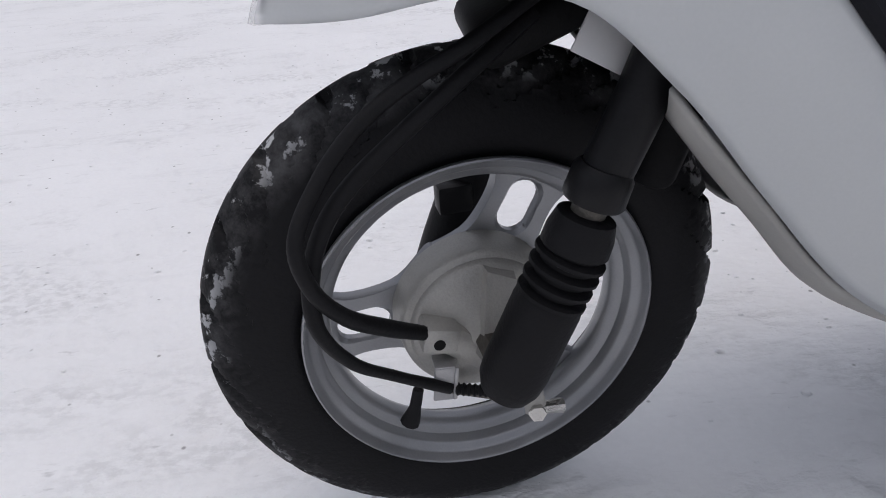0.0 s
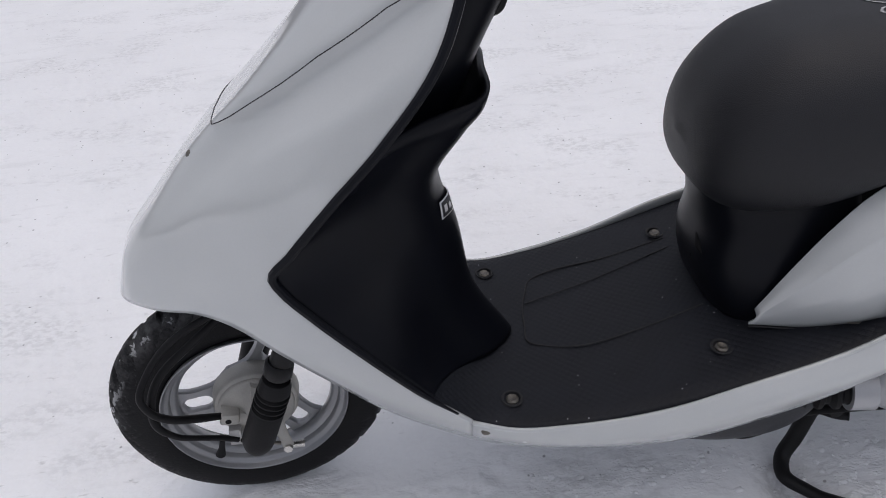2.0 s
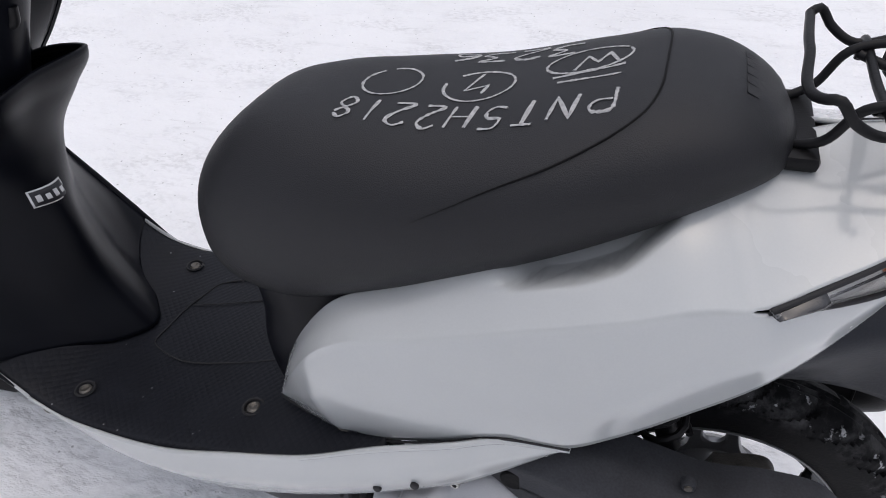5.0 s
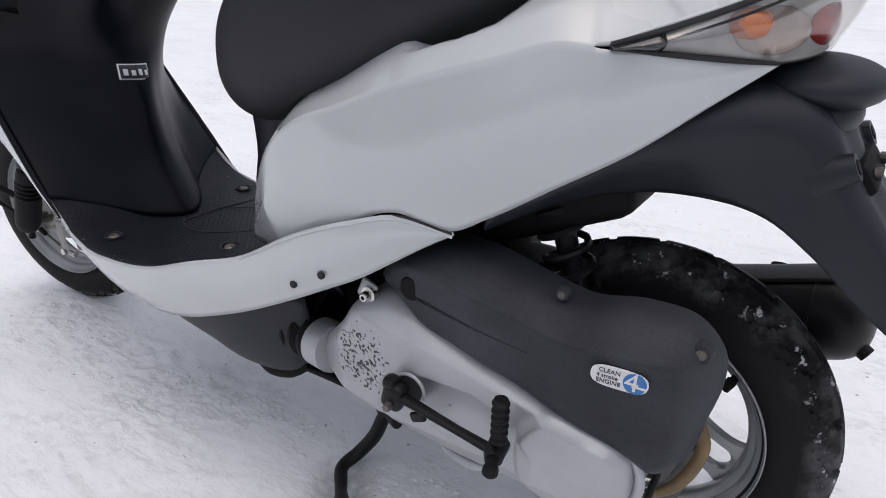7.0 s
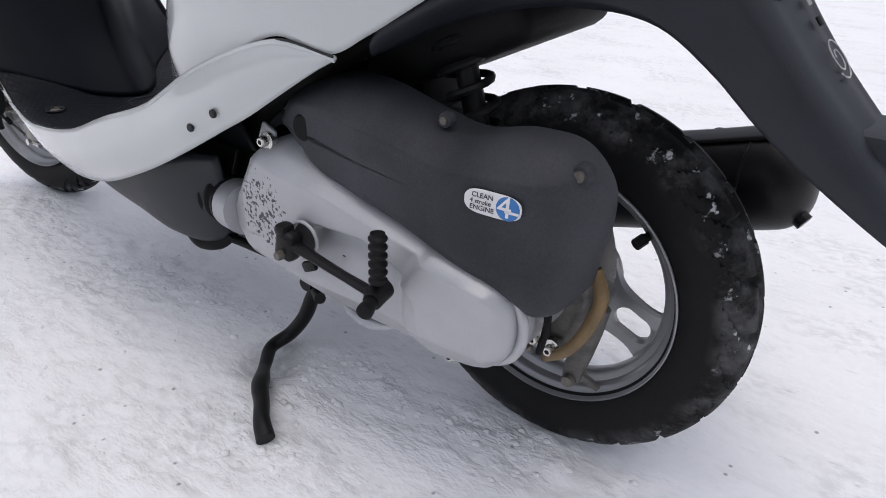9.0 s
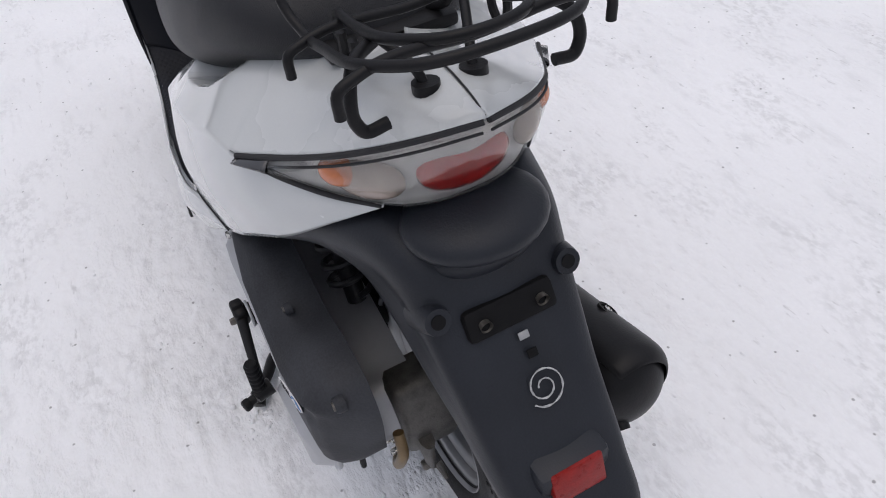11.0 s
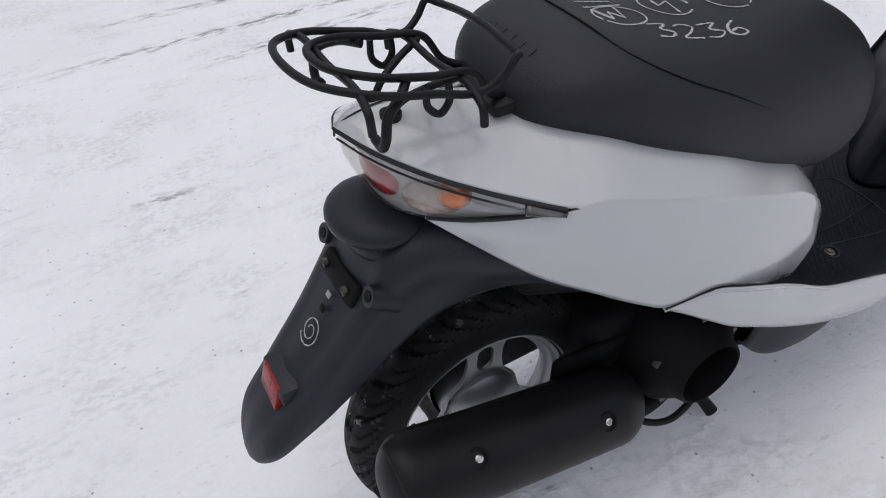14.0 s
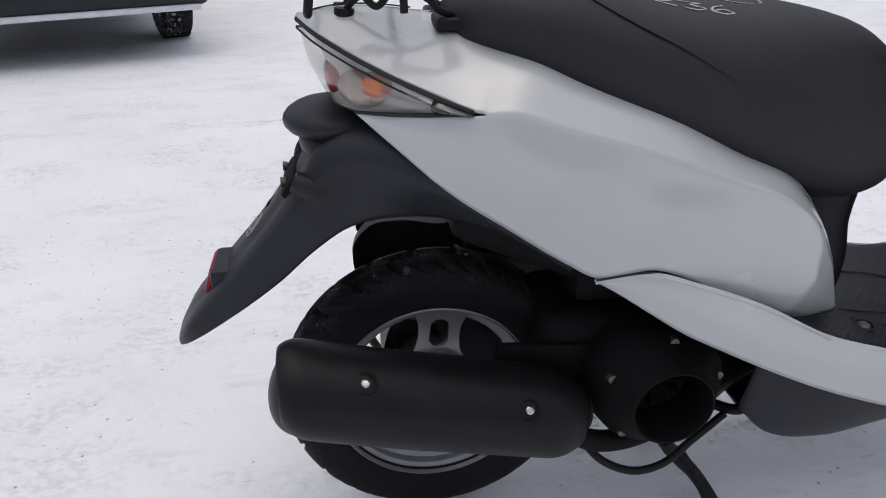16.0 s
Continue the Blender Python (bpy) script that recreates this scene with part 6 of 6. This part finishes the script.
sp("joint_neck", tube([(1.103, -0.231, 0.252), (1.106, -0.240, 0.2515)], 0.0062, 18, smooth=False), SATIN, joint)
sp("joint_knob", tube([(1.1055, -0.238, 0.2515), (1.1063, -0.241, 0.2515), (1.108, -0.246, 0.251), (1.1085, -0.2475, 0.251)], [0.0070, 0.0080, 0.0080, 0.0062], 18, smooth=False), RUBBER, joint)
sp("kick_pedal", bellows((1.103, -0.221, 0.268), (1.103, -0.219, 0.318), 0.0078, 6), RUBBER, kick, "ribbed rubber kick pedal")

# ---- centre stand
stand = sp("centre_stand", tube([(0.852, -0.055, 0.120), (0.836, -0.063, 0.086), (0.820, -0.071, 0.045), (0.799, -0.085, 0.014), (0.792, -0.109, 0.006), (0.814, -0.140, 0.005), (0.844, -0.173, 0.010), (0.862, -0.190, 0.014), (0.884, -0.206, 0.013), (0.911, -0.229, 0.010), (0.930, -0.240, 0.002)], [0.013, 0.0125, 0.013, 0.0125, 0.012, 0.0105, 0.0095, 0.0135, 0.0110, 0.0110, 0.0125], 14, res=70, flat=0.8), SATIN, None, "black steel centre stand sunk in the snow")
sp("stand_leg", tube([(0.856, 0.060, 0.120), (0.842, 0.072, 0.100), (0.820, 0.078, 0.075), (0.800, 0.084, 0.052), (0.788, 0.095, 0.034), (0.780, 0.112, 0.016)], [0.011, 0.011, 0.0115, 0.0105, 0.0105, 0.012], 10), SATIN, stand)
sp("stand_spring", bellows((0.835, 0.088, 0.110), (0.806, 0.092, 0.062), 0.0055, 9), SATIN, stand)
sp("stand_lever", tube([(1.00, 0.110, 0.178), (0.970, 0.135, 0.150), (0.930, 0.145, 0.136), (0.89, 0.140, 0.136), (0.84, 0.125, 0.160), (0.79, 0.110, 0.185)], 0.0055, 10), SATIN, stand)
sp("stand_shaft", tube([(0.856, -0.095, 0.122), (0.856, 0.10, 0.122)], 0.010, 12, smooth=False), SATIN, stand)
sp("stand_stop", tube([(0.850, -0.070, 0.104), (0.866, -0.082, 0.104), (0.880, -0.092, 0.108)], [0.009, 0.0085, 0.0075], 12), SATIN, stand)
sp("pan_foot", tube([(0.655, -0.126, 0.155), (0.690, -0.128, 0.150), (0.725, -0.126, 0.158), (0.755, -0.122, 0.176)], [0.006, 0.012, 0.012, 0.008], 12), DEEP)
sp("lower_frame_tube", tube([(0.72, -0.118, 0.165), (0.80, -0.125, 0.172), (0.92, -0.135, 0.176), (0.99, -0.140, 0.172)], 0.0065, 10), DEEP)

# ---- exhaust and fan, right side
def muffler_axis(x):
    """The middle of the muffler at a length."""
    xs = (1.000, 1.055, 1.15, 1.27, 1.345, 1.39)
    return (x, float(np.interp(x, xs, (0.128, 0.132, 0.134, 0.136, 0.137, 0.137))), float(np.interp(x, xs, (0.233, 0.244, 0.267, 0.297, 0.318, 0.330))))


def muffler_r(x):
    if x > 1.34:
        return 0.0542 * math.sqrt(max(0.001, 1 - ((x - 1.34) / 0.0455) ** 2.6))
    if x < 1.06:
        return 0.0546 * math.sqrt(max(0.20, 1 - ((1.06 - x) / 0.064) ** 2))
    return 0.0546


MX = [1.0 + 0.3853 * (0.5 - 0.5 * math.cos(math.pi * k / 59)) for k in range(60)]
muffler = sp("muffler", tube([muffler_axis(x) for x in MX], [muffler_r(x) for x in MX], 40, smooth=False), SATIN, None, "matt black exhaust muffler with a heat shield")
arc = []
for x in MX[6:-7]:
    _, y, z = muffler_axis(x)
    r = muffler_r(x) + 0.0035
    arc.append([(x, y + r * math.cos(radians(a)), z + r * math.sin(radians(a))) for a in np.linspace(-62, 118, 28)])
sp("heat_shield", grid(np.array(arc)), SATIN, muffler, "matt black heat shield", thick=0.002)
for x, tilt in ((1.276, 50), (1.088, 36)):
    _, y, z = muffler_axis(x)
    r, c, n = muffler_r(x) + 0.0035, math.cos(radians(tilt)), math.sin(radians(tilt))
    cup = sp("shield_cup", lathe([(0, -0.004), (0.009, -0.004), (0.010, 0.0010), (0.0130, 0.0020), (0.0135, -0.003)], 22), DEEP, muffler, at=Matrix.Translation((x, y + r * c, z + r * n)) @ Euler((radians(tilt), 0, 0)).to_matrix().to_4x4())
    sp("shield_bolt", lathe([(0, 0.0030), (0.0035, 0.0025), (0.0035, 0.0035), (0.0050, 0.0025), (0.0056, -0.002)], 14), CHROME, cup, "bright socket bolt")
capr = MX[-17]
sp("cap_seam", tube([(muffler_axis(capr)[0], muffler_axis(capr)[1] + (muffler_r(capr) + 0.0008) * math.cos(a), muffler_axis(capr)[2] + (muffler_r(capr) + 0.0008) * math.sin(a)) for a in np.linspace(0, 2 * math.pi, 60)], 0.0016, 6, smooth=False), SATIN, muffler)
sp("muffler_outlet", tube([(1.366, 0.120, 0.298), (1.386, 0.116, 0.286)], 0.0095, 14, smooth=False), SATIN, muffler)
sp("muffler_bracket", block((0.16, 0.014, 0.050), (1.030, 0.085, 0.288), 0.008, turn=Euler((0, radians(-5), 0)).to_matrix()), DEEP, muffler)
sp("exhaust_pipe", tube([(1.035, 0.130, 0.215), (0.985, 0.128, 0.182), (0.92, 0.115, 0.170), (0.86, 0.090, 0.178), (0.80, 0.050, 0.20)], 0.0145, 14), DEEP, muffler)
fan = sp("fan_shroud", lathe([(0.049, 0.178), (0.052, 0.180), (0.055, 0.175), (0.060, 0.160), (0.085, 0.135), (0.092, 0.10), (0.092, 0.03), (0, 0.03)], 48), DEEP, None, "sooty black engine fan shroud", at=Matrix.Translation((0.905, 0, 0.262)))
sp("fan_recess", lathe([(0, 0.110), (0.036, 0.110), (0.046, 0.115), (0.049, 0.1795)], 36), DEEP, fan)
for a in range(12):
    sp("fan_blade", block((0.034, 0.012, 0.0025), (0.024 * math.cos(a * 0.5236), 0.116, 0.024 * math.sin(a * 0.5236)), 0.0008, 1, turn=Euler((0, -a * 0.5236, 0)).to_matrix() @ Euler((radians(25), 0, 0)).to_matrix()), DEEP, fan)
sp("cylinder", block((0.10, 0.12, 0.11), (0.80, 0.02, 0.25), 0.012), DEEP)
for k in range(5):
    sp("cooling_shroud_bolt", lathe([(0, 0.008), (0.006, 0.008), (0.007, 0.0)], 6), STEEL, fan, at=Matrix.Translation((0.075 * math.cos(k * 1.25 + 0.4), 0.138, 0.075 * math.sin(k * 1.25 + 0.4))))
sp("crankcase", block((0.20, 0.15, 0.16), (0.95, 0.01, 0.27), 0.03, 3), DEEP, None, "sooty black crankcase")
sp("carburettor", block((0.09, 0.10, 0.09), (0.96, 0.02, 0.40), 0.015), DEEP)
sp("oil_line", tube([(0.84, 0.12, 0.20), (0.78, 0.10, 0.235), (0.74, 0.08, 0.23), (0.72, 0.06, 0.20)], 0.005, 8), STEEL)
sp("fuel_hose", tube([(0.690, 0.085, 0.262), (0.715, 0.112, 0.238), (0.745, 0.122, 0.214), (0.775, 0.112, 0.192), (0.800, 0.085, 0.186)], 0.0075, 10), RUBBER, None, "black rubber hose under the floor")
sp("hose_clip", tube([(0.738, 0.120, 0.222), (0.750, 0.122, 0.210)], 0.0115, 14, smooth=False), STEEL)
sp("overflow_hose", tube([(0.700, 0.100, 0.250), (0.722, 0.118, 0.228), (0.728, 0.116, 0.205), (0.716, 0.100, 0.190)], 0.0045, 8), HOSE, None, "aged brown overflow hose")
sp("side_loop", tube([(0.705, 0.112, 0.185), (0.700, 0.118, 0.158), (0.685, 0.118, 0.155), (0.672, 0.115, 0.175)], 0.004, 8), SATIN)


# ---------------------------------------------------------------- parked car
PAINT = mat("dark_blue_car_paint", (0.012, 0.015, 0.025), 0.25, 0.1, 0.1, 5, 0.01, 300, coat=0.8)
GLASS = mat("tinted_car_glass", (0.01, 0.012, 0.014), 0.06, 0, 0.05, 5, 0.0, 300)
SLUSH = mat("caked_snow", (0.66, 0.67, 0.70), 0.8, 0, 0.15, 20, 0.4, 120)
ang = math.atan2(0.26, 0.71)
car = thing("parked_car", "dark parked car with snow caked along its bumper", "car", (2.92, -3.92, 0))
car.rotation_euler = (0, 0, ang)


def cp(name, bm, material, parent=None, label="", at=None):
    return part(name, bm, material, parent or car, label, at=at)


rows_y = ((0.42, 0.62, 0.84, 0.80), (0.30, 0.34, 0.88, 0.82), (-0.20, 0.30, 0.98, 0.84), (-0.55, 0.30, 1.02, 0.84), (-2.4, 0.30, 1.05, 0.84), (-3.1, 0.32, 1.02, 0.82), (-3.35, 0.45, 0.95, 0.76))
shell = []
for y, z0, z1, w in rows_y:
    shell.append([(-w * 0.96, y, z0), (-w, y, (z0 + z1) / 2), (-w * 0.97, y, z1 - 0.08), (-w * 0.80, y, z1), (0, y, z1 + 0.03), (w * 0.80, y, z1), (w * 0.97, y, z1 - 0.08), (w, y, (z0 + z1) / 2), (w * 0.96, y, z0), (0, y, z0 - 0.02)])
bm = grid(np.array(shell), close_v=True)
bm.faces.new([v for v in bm.verts if abs(v.co.y - 0.42) < 1e-6])
bm.faces.new([v for v in bm.verts if abs(v.co.y + 3.35) < 1e-6])
cp("body", bm, PAINT)
cab = []
for y, z, w in ((-0.62, 1.02, 0.74), (-1.25, 1.44, 0.62), (-2.3, 1.46, 0.62), (-2.95, 1.03, 0.72)):
    cab.append([(-w, y, min(z, 1.0)), (-w, y, z), (0, y, z + 0.03), (w, y, z), (w, y, min(z, 1.0))])
cp("cabin", grid(np.array(cab)), GLASS, None, "dark tinted glasshouse")
bumper = cp("bumper", block((1.66, 0.20, 0.24), (0, 0.43, 0.40), 0.06, 3), GREY, None, "dark plastic bumper")
cp("snow_ledge", block((1.50, 0.10, 0.035), (-0.02, 0.47, 0.275), 0.015, 3), SLUSH, bumper, "snow caked under the bumper")
cp("number_plate", block((0.52, 0.012, 0.11), (0, 0.535, 0.44), 0.003), LABEL, bumper, "plain white plate")
for s in (-1, 1):
    cp("headlamp", block((0.34, 0.10, 0.16), (s * 0.60, 0.36, 0.70), 0.04, 3), BOWL, None, "clear headlamp")
cp("grille", block((0.70, 0.05, 0.12), (0, 0.41, 0.68), 0.02), DEEP)
for x in (-0.72, 0.72):
    for y in (-0.32, -2.75):
        ty = lathe([(0.19, -0.085), (0.24, -0.098), (0.29, -0.098), (0.315, -0.085), (0.32, -0.05), (0.32, 0.05), (0.315, 0.085), (0.29, 0.098), (0.24, 0.098), (0.19, 0.085)], 40)
        wh = cp("wheel", ty, TYRE, None, "winter tyre with packed snow", at=Matrix.Translation((x, y, 0.315)) @ Euler((0, 0, radians(90))).to_matrix().to_4x4())
        cp("rim", lathe([(0, -0.06), (0.06, -0.07), (0.15, -0.05), (0.19, -0.08), (0.195, 0.08), (0.1, 0.05), (0, 0.05)], 30), RIMPAINT, wh)
        for k in range(28):
            a = 2 * math.pi * k / 28
            cp("tread_block", block((0.030, 0.17, 0.012), (0.320 * math.cos(a), 0, 0.320 * math.sin(a)), 0.003, 1, turn=Euler((0, -a + math.pi / 2, 0)).to_matrix()), TYRE, wh)


# ---------------------------------------------------------------- loose snow
def build_crumbs():
    rng = np.random.RandomState(7)
    bm = bmesh.new()
    spots = []
    for k in range(120):
        cx, cy, wide = rng.uniform(-1.2, 2.8), rng.uniform(-2.1, 2.1), 0.03 + 0.12 * rng.rand()
        spots += [(cx + wide * rng.randn(), cy + 0.7 * wide * rng.randn(), 1.0) for _ in range(rng.randint(6, 22))]
    spots += [(rng.uniform(0.40, 1.25), -0.07 + 0.022 * rng.randn(), 1.2) for _ in range(420)]
    spots += [(0.885 + 0.05 * rng.randn(), -0.165 + 0.05 * rng.randn(), 1.2) for _ in range(70)]
    spots += [(0.94 + 0.03 * rng.randn(), -0.245 + 0.03 * rng.randn(), 1.1) for _ in range(45)]
    spots += [(0.785 + 0.02 * rng.randn(), 0.110 + 0.02 * rng.randn(), 1.6) for _ in range(50)]
    spots += [(rng.uniform(-1.2, 3.0), rng.uniform(-2.2, 2.2), 0.8) for _ in range(900)]
    for x, y, big in spots:
        r = (0.0010 + 0.0040 * rng.rand() ** 3) * big
        z = ground_height(x, y) + r * 0.15
        a0, vs = 6.28 * rng.rand(), []
        for ring, high in ((1.0, -0.05), (0.62, 0.42)):
            for k in range(6):
                a, q = a0 + k * math.pi / 3, r * ring * (0.75 + 0.5 * rng.rand())
                vs.append(bm.verts.new((x + 1.35 * q * math.cos(a), y + q * math.sin(a), z + r * high)))
        top = bm.verts.new((x + 0.2 * r * rng.randn(), y, z + r * 0.55))
        for k in range(6):
            m = (k + 1) % 6
            bm.faces.new((vs[k], vs[m], vs[6 + m], vs[6 + k]))
            bm.faces.new((vs[6 + k], vs[6 + m], top))
    me = bpy.data.meshes.new("snow_crumbs")
    bm.to_mesh(me)
    bm.free()
    me.materials.append(SNOW)
    me.shade_smooth()
    tagged(new("snow_crumbs", me), "loose crumbs of snow scattered over the ground", "snow", kind="stuff")


build_crumbs()
